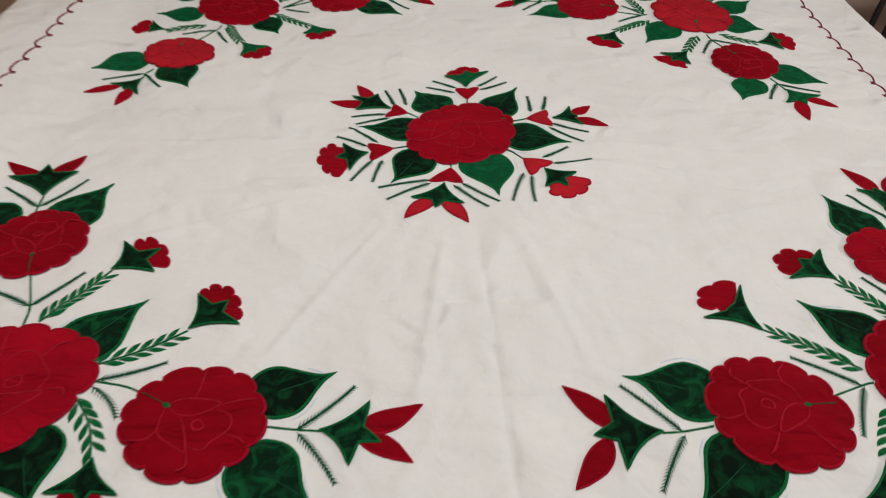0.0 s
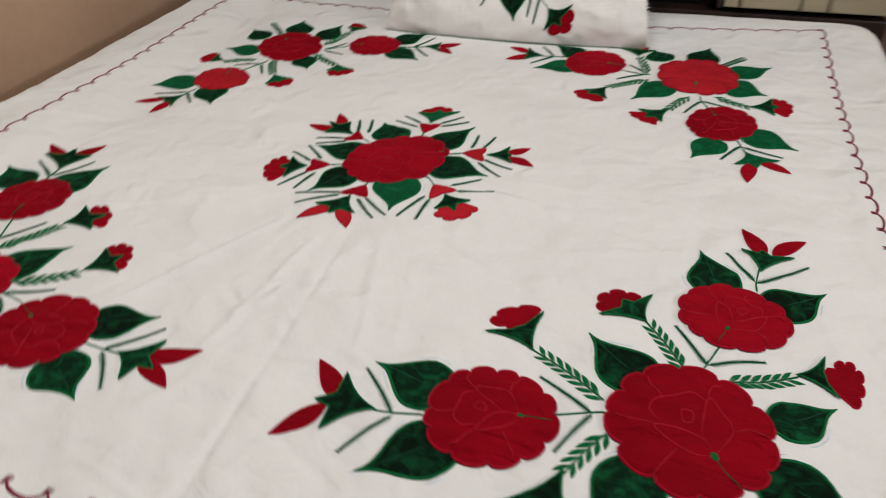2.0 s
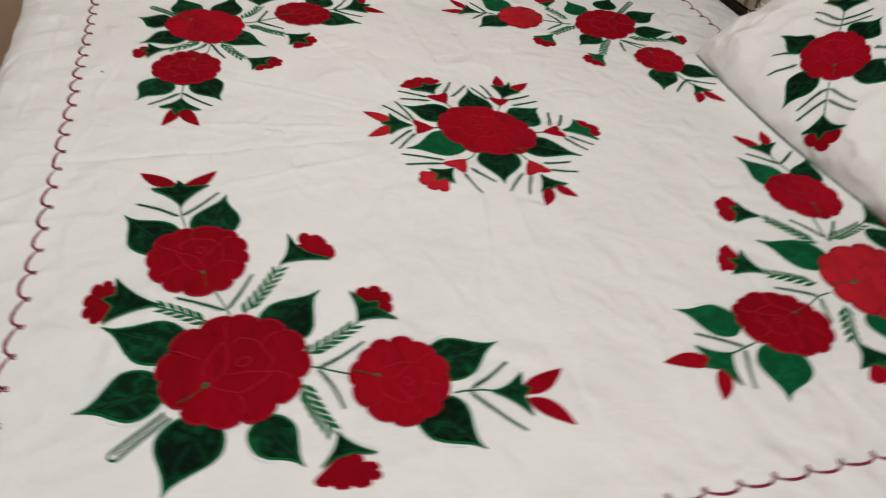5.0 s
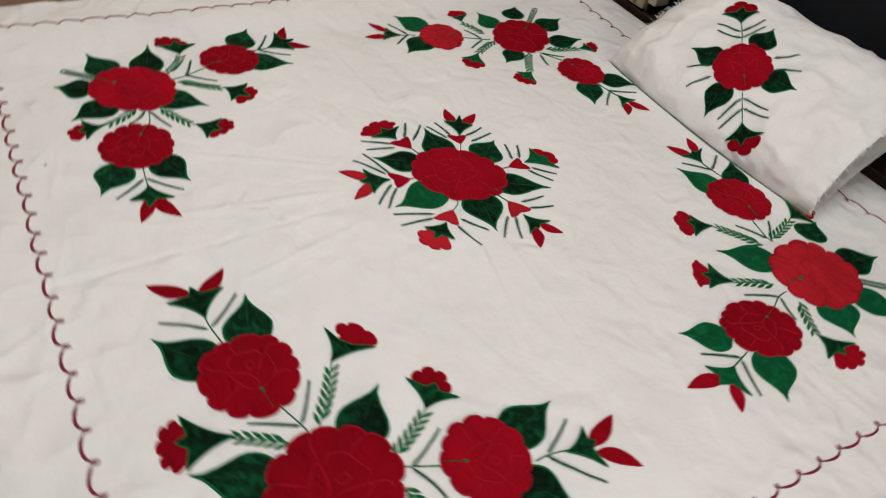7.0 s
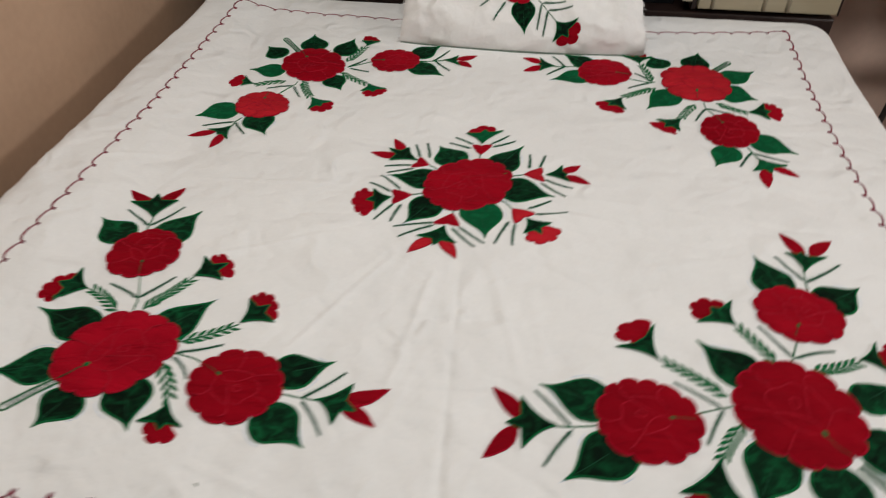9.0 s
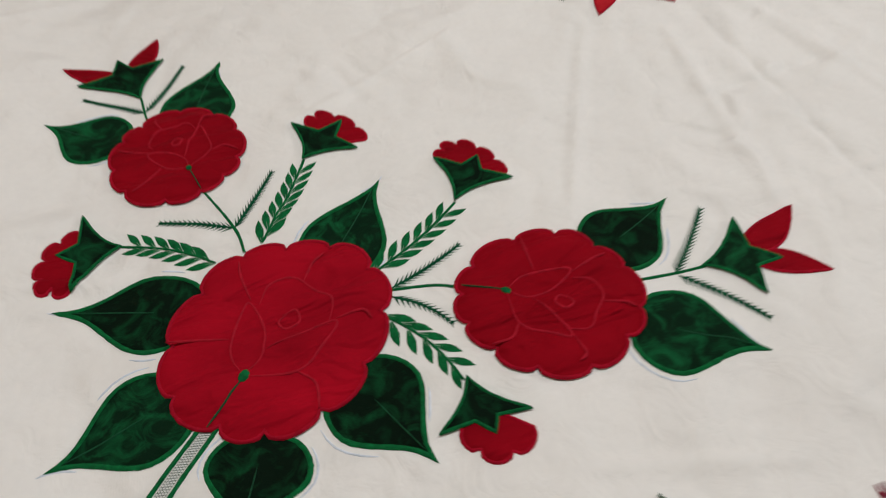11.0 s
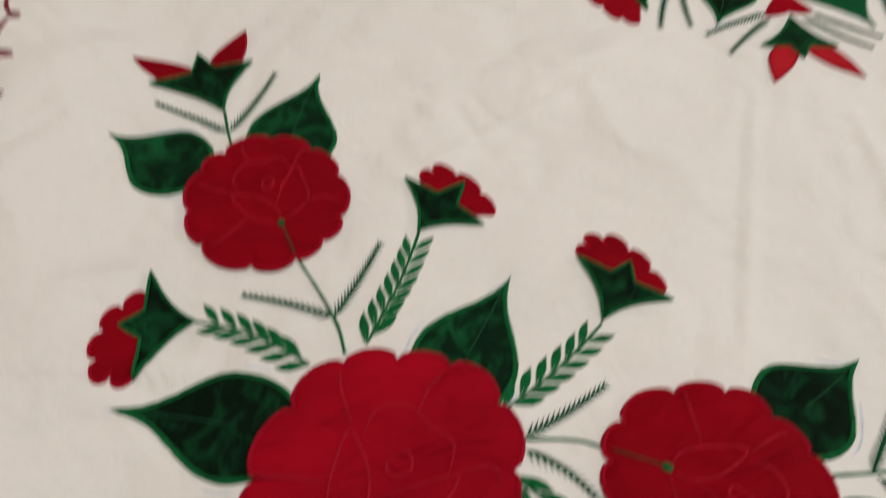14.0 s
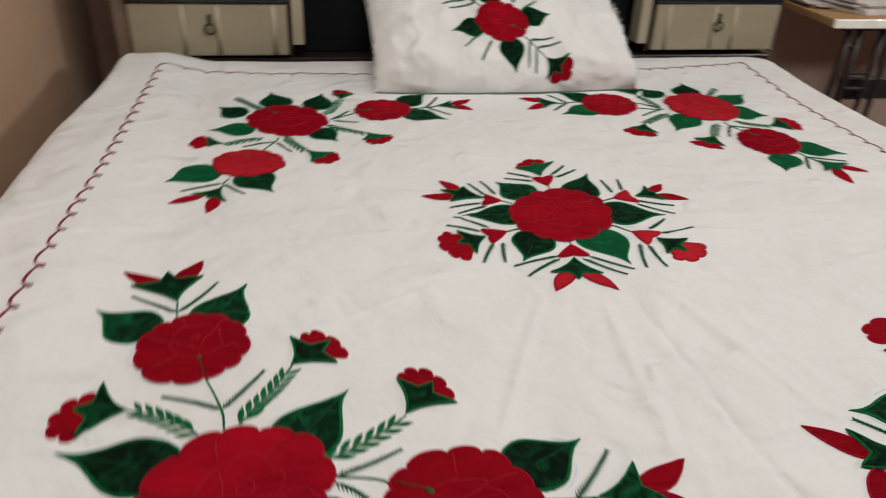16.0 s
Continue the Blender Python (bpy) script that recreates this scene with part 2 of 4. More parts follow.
# ironed-in fold lines and long soft pulls: start, end, half width, height
CREASES = [((0.02, -0.16), (0.035, -0.74), 0.0045, -0.0013), ((-0.06, -0.425), (0.09, -0.420), 0.0042, 0.0010), ((0.22, 0.055), (0.47, 0.030), 0.0042, 0.0010),
           ((-0.10, -0.16), (-0.22, -0.40), 0.006, 0.0016), ((-0.02, -0.17), (-0.06, -0.45), 0.007, 0.0015), ((0.07, -0.15), (0.13, -0.42), 0.008, 0.0016),
           ((-0.20, -0.10), (-0.42, -0.20), 0.005, 0.0012), ((-0.12, -0.60), (0.30, -0.73), 0.003, 0.0013), ((-0.50, -0.70), (-0.05, -0.735), 0.004, 0.0012),
           ((-0.22, 0.05), (-0.52, 0.03), 0.006, 0.0010), ((-0.72, 0.05), (-0.60, 0.10), 0.006, 0.0014), ((0.30, 0.12), (0.55, 0.20), 0.007, 0.0010),
           ((0.10, -0.10), (0.28, -0.22), 0.006, 0.0010), ((-0.80, -0.30), (-0.70, -0.36), 0.006, 0.0018), ((-0.70, -0.66), (-0.60, -0.75), 0.006, 0.0020),
           ((0.10, -0.66), (0.16, -0.76), 0.006, 0.0020), ((0.45, -0.68), (0.40, -0.77), 0.007, 0.0022), ((0.80, -0.10), (0.92, -0.16), 0.007, 0.0020),
           ((-0.52, -0.62), (-0.40, -0.60), 0.005, 0.0010), ((-0.30, -0.58), (-0.16, -0.62), 0.005, 0.0012), ((-0.66, -0.40), (-0.72, -0.50), 0.006, 0.0012)]


crease_rnd = random.Random(77)
for k in range(110):
    cx, cy = crease_rnd.uniform(-0.85, 0.90), crease_rnd.uniform(-0.78, 0.60)
    ang = math.atan2(cy - 0.08, cx) + crease_rnd.gauss(0, 0.5) if crease_rnd.random() < 0.6 else crease_rnd.gauss(0.1, 0.5)
    half = crease_rnd.uniform(0.02, 0.09)
    CREASES.append(((cx - half * math.cos(ang), cy - half * math.sin(ang)), (cx + half * math.cos(ang), cy + half * math.sin(ang)),
                    crease_rnd.uniform(0.004, 0.010), crease_rnd.choice((-1, 1, 1)) * crease_rnd.uniform(0.0005, 0.0013)))
# short sharp puckers along the foot and the wall side
for k in range(90):
    if k % 3:
        cx, cy, ang = crease_rnd.uniform(-0.85, 0.90), crease_rnd.uniform(-0.80, -0.60), crease_rnd.gauss(0.2, 0.8)
    else:
        cx, cy, ang = crease_rnd.uniform(-0.87, -0.70), crease_rnd.uniform(-0.70, 0.40), crease_rnd.gauss(0.4, 0.8)
    half = crease_rnd.uniform(0.015, 0.05)
    CREASES.append(((cx - half * math.cos(ang), cy - half * math.sin(ang)), (cx + half * math.cos(ang), cy + half * math.sin(ang)),
                    crease_rnd.uniform(0.004, 0.007), crease_rnd.choice((-1, 1, 1)) * crease_rnd.uniform(0.0005, 0.0011)))
CELLS = {}
for crease in CREASES:
    (ax, ay), (bx, by), w, h = crease
    n = int(math.hypot(bx - ax, by - ay) / 0.04) + 3
    seen = set()
    for q in range(-1, n + 2):
        px, py = ax + (bx - ax) * q / n, ay + (by - ay) * q / n
        for ox in (-1, 0, 1):
            for oy in (-1, 0, 1):
                seen.add((int(px // 0.08) + ox, int(py // 0.08) + oy))
    for cell in seen:
        CELLS.setdefault(cell, []).append(crease)


def lift(x, y):
    """Height of the cloth over the flat mattress."""
    z = 0.045 * min(max((y - 0.1) / 0.73, 0.0), 1.03) ** 2 + 0.025 * smooth01((-x - 0.57) / 0.14)
    z += -0.0022 + 0.0022 * noise.noise(Vector((x * 3.1, y * 3.1, 0.3))) + 0.0022 * noise.noise(Vector((x * 8.0 + 2, y * 6.0, 1.7)))
    calm = 1 - 0.62 * smooth01((y + 0.15) / 0.45)   # the cloth lies smoother towards the pillow
    z += calm * 0.0055 * (0.35 - abs(noise.noise(Vector((x * 6.0 + y * 4, y * 7.0 - x * 3, 4.1)))))
    # pulls that fan out from the middle rose, and gathers along the foot
    ang, far = math.atan2(y - 0.08, x - 0.01), math.hypot(x - 0.01, y - 0.08)
    fan = smooth01((far - 0.16) / 0.08) * smooth01((0.62 - far) / 0.30) * (0.35 + 0.65 * smooth01((-math.sin(ang) + 0.3) / 0.9))
    z += calm * fan * 0.0028 * (0.30 - abs(noise.noise(Vector((math.cos(ang) * 7, math.sin(ang) * 7, far * 2.2)))))
    foot = max(smooth01((-y - 0.58) / 0.16), smooth01((-x - 0.66) / 0.12), 0.6 * smooth01((x - 0.72) / 0.15))
    foot *= calm
    z += foot * 0.0090 * (0.30 - abs(noise.noise(Vector((x * 11 + y * 6, y * 9 - x * 3, 8.3))))) + foot * 0.0022 * noise.noise(Vector((x * 30, y * 24, 2.2)))
    for (ax, ay), (bx, by), w, h in CELLS.get((int(x // 0.08), int(y // 0.08)), ()):
        dx, dy = bx - ax, by - ay
        n2 = dx * dx + dy * dy
        s = ((x - ax) * dx + (y - ay) * dy) / n2
        if -0.1 < s < 1.1:
            e = abs((x - ax) * dy - (y - ay) * dx) / math.sqrt(n2) + 0.004 * noise.noise(Vector((x * 14, y * 14, ax)))
            if abs(e) < 3 * w:
                z += 2.3 * calm * h * math.exp(-(e / w) ** 2) * smooth01((s + 0.1) * 3) * smooth01((1.1 - s) * 3)
    return z


def on_bed(x, y, off=0.0):
    return Vector((x, y, BED + lift(x, y) + off))


# the pillow leans back: u across, v up its slope
PIL_X, PIL_Y, PIL_Z, PIL_TILT, PIL_U, PIL_V, PIL_H = 0.107, 0.676, BED + 0.028, radians(30), 0.327, 0.370, 0.090


def pillow_profile():
    """Points (v, w) up the pillow's face at even steps of its length."""
    fine = [(PIL_V * (0.5 - 0.5 * math.cos(math.pi * k / 800)), 0) for k in range(801)]
    fine = [(v, PIL_H * max(0.0, 1 - abs(2 * v / PIL_V - 1) ** 3.6) ** 0.5) for v, _ in fine]
    run, out, total = 0.0, [fine[0]], 0.0
    for a, b in zip(fine, fine[1:]):
        run += math.hypot(b[0] - a[0], b[1] - a[1])
        while run >= 0.002 * len(out):
            out.append(b)
    return out, run


PIL_CURVE, PIL_LONG = pillow_profile()


def pillow_at(u, s):
    k = min(max(s / 0.002, 0.0), len(PIL_CURVE) - 1.001)
    i = int(k)
    (v0, w0), (v1, w1) = PIL_CURVE[i], PIL_CURVE[i + 1]
    t = k - i
    v, w = v0 + (v1 - v0) * t, w0 + (w1 - w0) * t
    a = min(1.0, abs(u) / PIL_U)
    w *= max(0.0, 1 - a ** 5) ** 0.5
    soft = min(1, w / 0.03)
    w += soft * (0.010 * noise.noise(Vector((u * 6, s * 6, 9))) + 0.004 * noise.noise(Vector((u * 17, s * 12, 3))) + 0.016 * (0.3 - abs(noise.noise(Vector((u * 9 + s * 7, s * 11 - u * 5, 6))))) + 0.006 * (0.3 - abs(noise.noise(Vector((u * 22 - s * 9, s * 20 + u * 8, 1))))))
    if abs(v1 - v0) + abs(w1 - w0) > 1e-9:
        nv, nw = -(w1 - w0), (v1 - v0)
        q = math.hypot(nv, nw)
        return v, w, nv / q, nw / q
    return v, w, 0.0, 1.0


def on_pillow(u, s, off=0.0):
    v, w, nv, nw = pillow_at(u, s)
    v, w = v + nv * off, w + nw * off
    bow = 0.020 * (1 - min(1.0, abs(u) / PIL_U) ** 2) * max(0.0, 1 - s / 0.10)   # the lower hem sags forward
    return Vector((PIL_X + u, PIL_Y - bow + v * math.cos(PIL_TILT) - w * math.sin(PIL_TILT), PIL_Z + v * math.sin(PIL_TILT) + w * math.cos(PIL_TILT)))


# ---- needlework: patches, stitched edges, lines ----


def resample(pts, step, closed):
    pts = [Vector(p[:2]) for p in pts]
    if closed:
        pts = pts + [pts[0]]
    out = []
    for a, b in zip(pts, pts[1:]):
        n = max(1, int((b - a).length / step))
        out += [a.lerp(b, k / n) for k in range(n)]
    if not closed:
        out.append(pts[-1])
    return out


def spline(ctrl, n=8):
    """A smooth line through a few points."""
    c = [Vector(p) for p in ctrl]
    c = [2 * c[0] - c[1]] + c + [2 * c[-1] - c[-2]]
    out = []
    for i in range(1, len(c) - 2):
        p0, p1, p2, p3 = c[i - 1:i + 3]
        for k in range(n):
            t = k / n
            out.append(0.5 * (2 * p1 + (p2 - p0) * t + (2 * p0 - 5 * p1 + 4 * p2 - p3) * t * t + (3 * p1 - p0 - 3 * p2 + p3) * t ** 3))
    out.append(c[-2])
    return out


def ripple(x, y, deep):
    """Long shallow waves of velvet that was sewn down a little slack."""
    return deep * (0.46 - abs(noise.noise(Vector((x * 11 + 3 + y * 4, y * 42, 2.2))))) + 0.35 * deep * noise.noise(Vector((x * 30, y * 30, 7)))


def patch(name, outline, centre, mat, parent, lay, base, puff=0.0016, label="", deep=0.0016):
    """A padded piece of velvet: rings from its outline to its centre, laid on the cloth."""
    verts, faces = [], []
    n = len(outline)
    c = Vector(centre)
    rings = (1.0, 0.97, 0.92, 0.85, 0.77, 0.69, 0.61, 0.53, 0.45, 0.37, 0.29, 0.21, 0.13, 0.06)
    for r in rings:
        for p in outline:
            q = c + (p - c) * r
            verts.append(lay(q.x, q.y, base + puff * (1 - r ** 7) + (1 - r ** 9) * ripple(q.x, q.y, deep)))
    verts.append(lay(c.x, c.y, base + puff + ripple(c.x, c.y, deep)))
    for k in range(len(rings) - 1):
        for i in range(n):
            j = (i + 1) % n
            faces.append((k * n + i, k * n + j, (k + 1) * n + j, (k + 1) * n + i))
    last = (len(rings) - 1) * n
    for i in range(n):
        faces.append((last + i, last + (i + 1) % n, len(verts) - 1))
    return mesh(name, verts, faces, mat, parent, label)


def ribbon_data(line, width, height, lay, base, closed=False, taper=True, shift=0.0):
    verts, faces = [], []
    n = len(line)
    for i, p in enumerate(line):
        a = line[(i - 1) % n] if closed else line[max(i - 1, 0)]
        b = line[(i + 1) % n] if closed else line[min(i + 1, n - 1)]
        d = (b - a)
        d = d.normalized() if d.length > 1e-9 else Vector((1, 0))
        q = Vector((-d.y, d.x))
        w = width
        if not closed and taper:
            w *= min(1.0, 0.25 + 4 * min(i, n - 1 - i) / max(1, n - 1))
        w *= 1 + 0.30 * noise.noise(Vector((p.x * 420, p.y * 420, 5)))
        for o, h in ((-0.5, -0.0005), (-0.28, height), (0.28, height), (0.5, -0.0005)):
            s = p + q * (o * w + shift)
            verts.append(lay(s.x, s.y, base + h))
    m = n if closed else n - 1
    for i in range(m):
        for k in range(3):
            j = (i + 1) % n
            faces.append((i * 4 + k, j * 4 + k, j * 4 + k + 1, i * 4 + k + 1))
    return verts, faces


def stitch(name, line, width, height, mat, parent, lay, base, closed=False, taper=True, label=""):
    v, f = ribbon_data(line, width, height, lay, base, closed, taper)
    return mesh(name, v, f, mat, parent, label)


def stitches(name, lines, width, height, mat, parent, lay, base, label=""):
    verts, faces = [], []
    for line in lines:
        v, f = ribbon_data(line, width, height, lay, base)
        faces += [tuple(i + len(verts) for i in q) for q in f]
        verts += v
    return mesh(name, verts, faces, mat, parent, label)


def unit(a, b):
    d = Vector(b) - Vector(a)
    return d.normalized(), d.length


def frame2(origin, up):
    """Local to cloth: (across to the right, along up)."""
    o, u = Vector(origin), Vector(up).normalized()
    r = Vector((u.y, -u.x))
    return lambda x, y: o + r * x + u * y


# the stitched petal lines of a rose, in units of its radius, its knot below
PETAL_LINES = (
    ((0.04, -0.46), (-0.18, -0.34), (-0.32, -0.09), (-0.38, 0.18), (-0.09, 0.01), (0.06, -0.23), (0.04, -0.46)),
    ((0.04, -0.46), (0.44, -0.26), (0.51, 0.02), (0.49, 0.29), (0.23, 0.04), (0.07, -0.17)),
    ((-0.27, 0.20), (-0.30, 0.41), (-0.12, 0.55), (0.15, 0.50), (0.35, 0.46), (0.44, 0.23)),
    ((0.0, 0.17), (0.08, 0.26), (0.17, 0.18), (0.10, 0.07), (0.0, 0.10), (0.03, 0.20)),
    ((0.44, -0.26), (0.65, -0.30), (0.80, -0.48)),
    ((-0.30, -0.21), (-0.55, -0.32), (-0.80, -0.44)),
    ((-0.36, 0.20), (-0.62, 0.40), (-0.72, 0.52)),
    ((0.47, 0.30), (0.66, 0.45), (0.80, 0.40)),
    ((-0.02, 0.55), (-0.05, 0.75), (-0.02, 0.90)))


# the big rose's lobes: where two meet (degrees, share of the radius)
LOBES = ((-150, 0.87), (-117, 0.93), (-83, 0.91), (-59, 0.95), (-31, 0.94), (1, 0.93), (33, 0.97), (63, 1.02), (91, 1.00), (116, 0.93), (141, 0.97), (172, 0.87), (210, 0.87))


def rose(centre, long, short, turn, knot, mat, lobes=12, seed=0, parent=None, lay=None, marked=True):
    """A scalloped oval of velvet with stitched petal lines that start at its knot. lobes 0: the large rose's own lobes."""
    parent, lay, base = parent or sheet, lay or on_bed, 0.0019
    rnd = random.Random(seed * 31 + 5)
    c = Vector(centre)
    up = (c - Vector(knot)).normalized()
    across = Vector((up.y, -up.x))
    axis = Vector((math.cos(radians(turn)), math.sin(radians(turn))))
    side = Vector((-axis.y, axis.x))

    def to(x, y):
        q = across * x + up * y
        return c + axis * (q.dot(axis) * long) + side * (q.dot(side) * short)
    if lobes == 0:
        cuts = [(radians(a), r * 0.985) for a, r in LOBES]
    else:
        run = [0.0]
        for k in range(lobes):
            run.append(run[-1] + 0.70 + 0.6 * rnd.random())
        cuts = [(q / run[-1] * math.tau, 0.89 + 0.06 * rnd.random()) for q in run]
        cuts[-1] = (cuts[-1][0], cuts[0][1])
    out = []
    for (a, ra), (b, rb) in zip(cuts, cuts[1:]):
        swell = 0.062 + 0.045 * rnd.random() + 0.03 * (b - a)
        skew = rnd.uniform(-0.12, 0.12)
        for k in range(10):
            t = k / 10
            r = ra + (rb - ra) * t + swell * (4 * t * (1 - t)) ** 0.55 * (1 + skew * (2 * t - 1))
            ang = a + (b - a) * t
            out.append(to(r * math.cos(ang), r * math.sin(ang)))
    radius = (long + short) / 2
    deep = 0.0062
    ob = patch("rose_patch", out, centre, mat, parent, lay, base, 0.0018, deep=deep)
    wavy = lambda x, y, off: lay(x, y, off + ripple(x, y, deep))
    stitch("edge_stitch", out, 0.0032 * (0.6 + 5 * radius), 0.0012, RED_THREAD, ob, lay, base + 0.0002, closed=True, label="red satin edge stitch")
    sets = [resample([to(x, y) for x, y in spline(l, 6)], 0.003, False) for l in PETAL_LINES]
    stitches("line_stitching", sets, 0.0020, 0.0005, PETAL_THREAD, ob, wavy, base + 0.0021, label="pale red petal lines in thread")
    if marked:
        stem = [to(0.04, y) for y in (-0.95, -0.7, -0.46)]
        stitch("stem_thread", resample(stem, 0.003, False), 0.0011, 0.0007, DARK_THREAD, ob, wavy, base + 0.0020, label="thin dark green stem thread")
        kn = [to(0.04 + 0.045 * math.cos(a), -0.46 + 0.06 * math.sin(a)) for a in (k * math.tau / 8 for k in range(8))]
        patch("knot", kn, to(0.04, -0.46), GREEN_THREAD, ob, wavy, base + 0.0019, 0.001, label="small green satin knot", deep=0.0)
    return ob


CHALK_LINES = []


def leaf(wide, tip, width, mat, parent=None, lay=None, edge=0.0038, chalk=True):
    """wide: the middle of the leaf where it is widest."""
    parent, lay, base = parent or sheet, lay or on_bed, 0.0005
    root = Vector(wide) - (Vector(tip) - Vector(wide)) * 0.60
    d, n = unit(root, tip)
    bend = random.Random(int(n * 1e6)).uniform(-0.05, 0.05)
    to = frame2(root, d)
    half = []
    for k in range(15):
        s = k / 14
        if s < 0.375:
            w = math.sqrt(max(0.0, 1 - ((0.375 - s) / 0.375) ** 2))
        else:
            w = (0.5 + 0.5 * math.cos(math.pi * (s - 0.375) / 0.625)) ** 1.12
        half.append((s, w * width / 2))
    mid = lambda s: bend * n * 4 * max(0.0, s - 0.375) * (1 - s)
    ring = [to(mid(s) + w, s * n) for s, w in half] + [to(mid(s) - w, s * n) for s, w in half[-2:0:-1]]
    ob = patch("leaf_patch", ring, to(mid(0.38), 0.38 * n), mat, parent, lay, base, 0.0009, deep=0.0007)
    stitch("edge_stitch", resample(ring, 0.004, True), edge, 0.0009, GREEN_THREAD, ob, lay, base + 0.0002, closed=True, label="bright green satin edge stitch")
    if chalk:
        rnd = random.Random(int(n * 1e6))
        big = resample(ring, 0.004, True)
        c, pieces, k = to(mid(0.38), 0.38 * n), [], rnd.randrange(12)
        while k < len(big) - 6:
            run = rnd.randrange(4, 9)
            grow = 0.0042 + 0.003 * rnd.random()
            pieces.append([p + (p - c).normalized() * grow for p in big[k:k + run]])
            k += run + rnd.randrange(6, 22)
        CHALK_LINES.extend(pieces)
    vein = [to(mid(s), s * n) for s in (0.36, 0.5, 0.64, 0.76, 0.88)]
    side = [vein]
    stitches("vein", [resample(v, 0.003, False) for v in side], 0.0010, 0.0006, VEIN_THREAD, ob, lay, base + 0.0012, label="thin pale green stitched veins")
    return ob


def bezier(a, b, c, n):
    return [a * (1 - t) ** 2 + b * 2 * t * (1 - t) + c * t * t for t in (k / n for k in range(n))]


def calyx(root, tip_a, tip_b, spike, mat, parent, lay):
    """A green star: a pointed foot, two swept side points and a middle spike."""
    root, tip_a, tip_b, spike = Vector(root), Vector(tip_a), Vector(tip_b), Vector(spike)
    mid = (tip_a + tip_b) / 2
    heart = root * 0.35 + mid * 0.65
    waist = root * 0.55 + mid * 0.45
    notch_a, notch_b = ((heart * 0.42 + (t * 0.42 + spike * 0.58) * 0.58) for t in (tip_a, tip_b))
    ring = bezier(root, waist * 0.8 + tip_a * 0.2, tip_a, 6) + bezier(tip_a, tip_a * 0.35 + notch_a * 0.65, notch_a, 4) + bezier(notch_a, notch_a * 0.55 + spike * 0.45, spike, 3)
    ring += bezier(spike, notch_b * 0.55 + spike * 0.45, notch_b, 3) + bezier(notch_b, tip_b * 0.35 + notch_b * 0.65, tip_b, 4) + bezier(tip_b, waist * 0.8 + tip_b * 0.2, root, 6)
    ring = resample(ring, 0.004, True)
    ob = patch("calyx_patch", ring, heart, mat, parent, lay, 0.0021, 0.0010, deep=0.0006)
    stitch("edge_stitch", ring, 0.0026, 0.0010, GREEN_THREAD, ob, lay, 0.0023, closed=True, label="bright green satin edge stitch")
    return ob


def round_bud(root, tip_a, tip_b, spike, red_a, red_b, far, mat, green, seed=0, parent=None, lay=None):
    """A half-open bud: a few red lobes above a three-pointed calyx."""
    parent, lay = parent or sheet, lay or on_bed
    rnd = random.Random(seed)
    mid = (Vector(red_a) + Vector(red_b)) / 2
    u, v = (Vector(red_b) - Vector(red_a)) / 2, Vector(far) - mid
    lobes = 3 + seed % 3
    ring = []
    for k in range(lobes):
        a0, a1 = radians(190 - 200 * k / lobes), radians(190 - 200 * (k + 1) / lobes)
        g = 0.20 + 0.10 * rnd.random()
        for q in range(7):
            t = q / 7
            a = a0 + (a1 - a0) * t
            r = 0.79 + g * (4 * t * (1 - t)) ** 0.6
            ring.append(mid + u * (r * math.cos(a)) + v * (r * math.sin(a)))
    heart = Vector(root) * 0.35 + (Vector(tip_a) + Vector(tip_b)) * 0.325
    ring += [mid * 0.55 + heart * 0.45 + u * 0.62, heart, mid * 0.55 + heart * 0.45 - u * 0.62]
    ob = patch("bud_patch", ring, mid + v * 0.2, mat, parent, lay, 0.0005, 0.0010, deep=0.0006)
    stitch("edge_stitch", ring, 0.0026, 0.0010, RED_THREAD, ob, lay, 0.0006, closed=True, label="red satin edge stitch")
    calyx(root, tip_a, tip_b, spike, green, parent, lay)


def spiky_bud(root, tip_a, tip_b, spike, base_a, end_a, base_b, end_b, mat, green, parent=None, lay=None):
    """Two pointed red petals out of a calyx."""
    parent, lay = parent or sheet, lay or on_bed
    core = Vector(root) * 0.3 + (Vector(tip_a) + Vector(tip_b)) * 0.35
    for base, tip, sg in ((base_a, end_a, 1), (base_b, end_b, -1)):
        foot = Vector(base) * 0.60 + core * 0.40
        e, m = unit(foot, tip)
        go = frame2(foot, e)
        half = [(k / 11, math.sin(math.pi * (k / 11) ** 0.78) * (0.105 * m + 0.0045)) for k in range(12)]
        bow = lambda t: 0.045 * m * sg * math.sin(math.pi * t)
        ring = [go(bow(t) + w, t * m) for t, w in half] + [go(bow(t) - w, t * m) for t, w in half[-2:0:-1]]
        ob = patch("petal_patch", ring, go(bow(0.42), 0.42 * m), mat, parent, lay, 0.0005, 0.0010, deep=0.0006)
        stitch("edge_stitch", resample(ring, 0.004, True), 0.0022, 0.0009, RED_THREAD, ob, lay, 0.0010, closed=True, label="red satin edge stitch")
    calyx(root, tip_a, tip_b, spike, green, parent, lay)


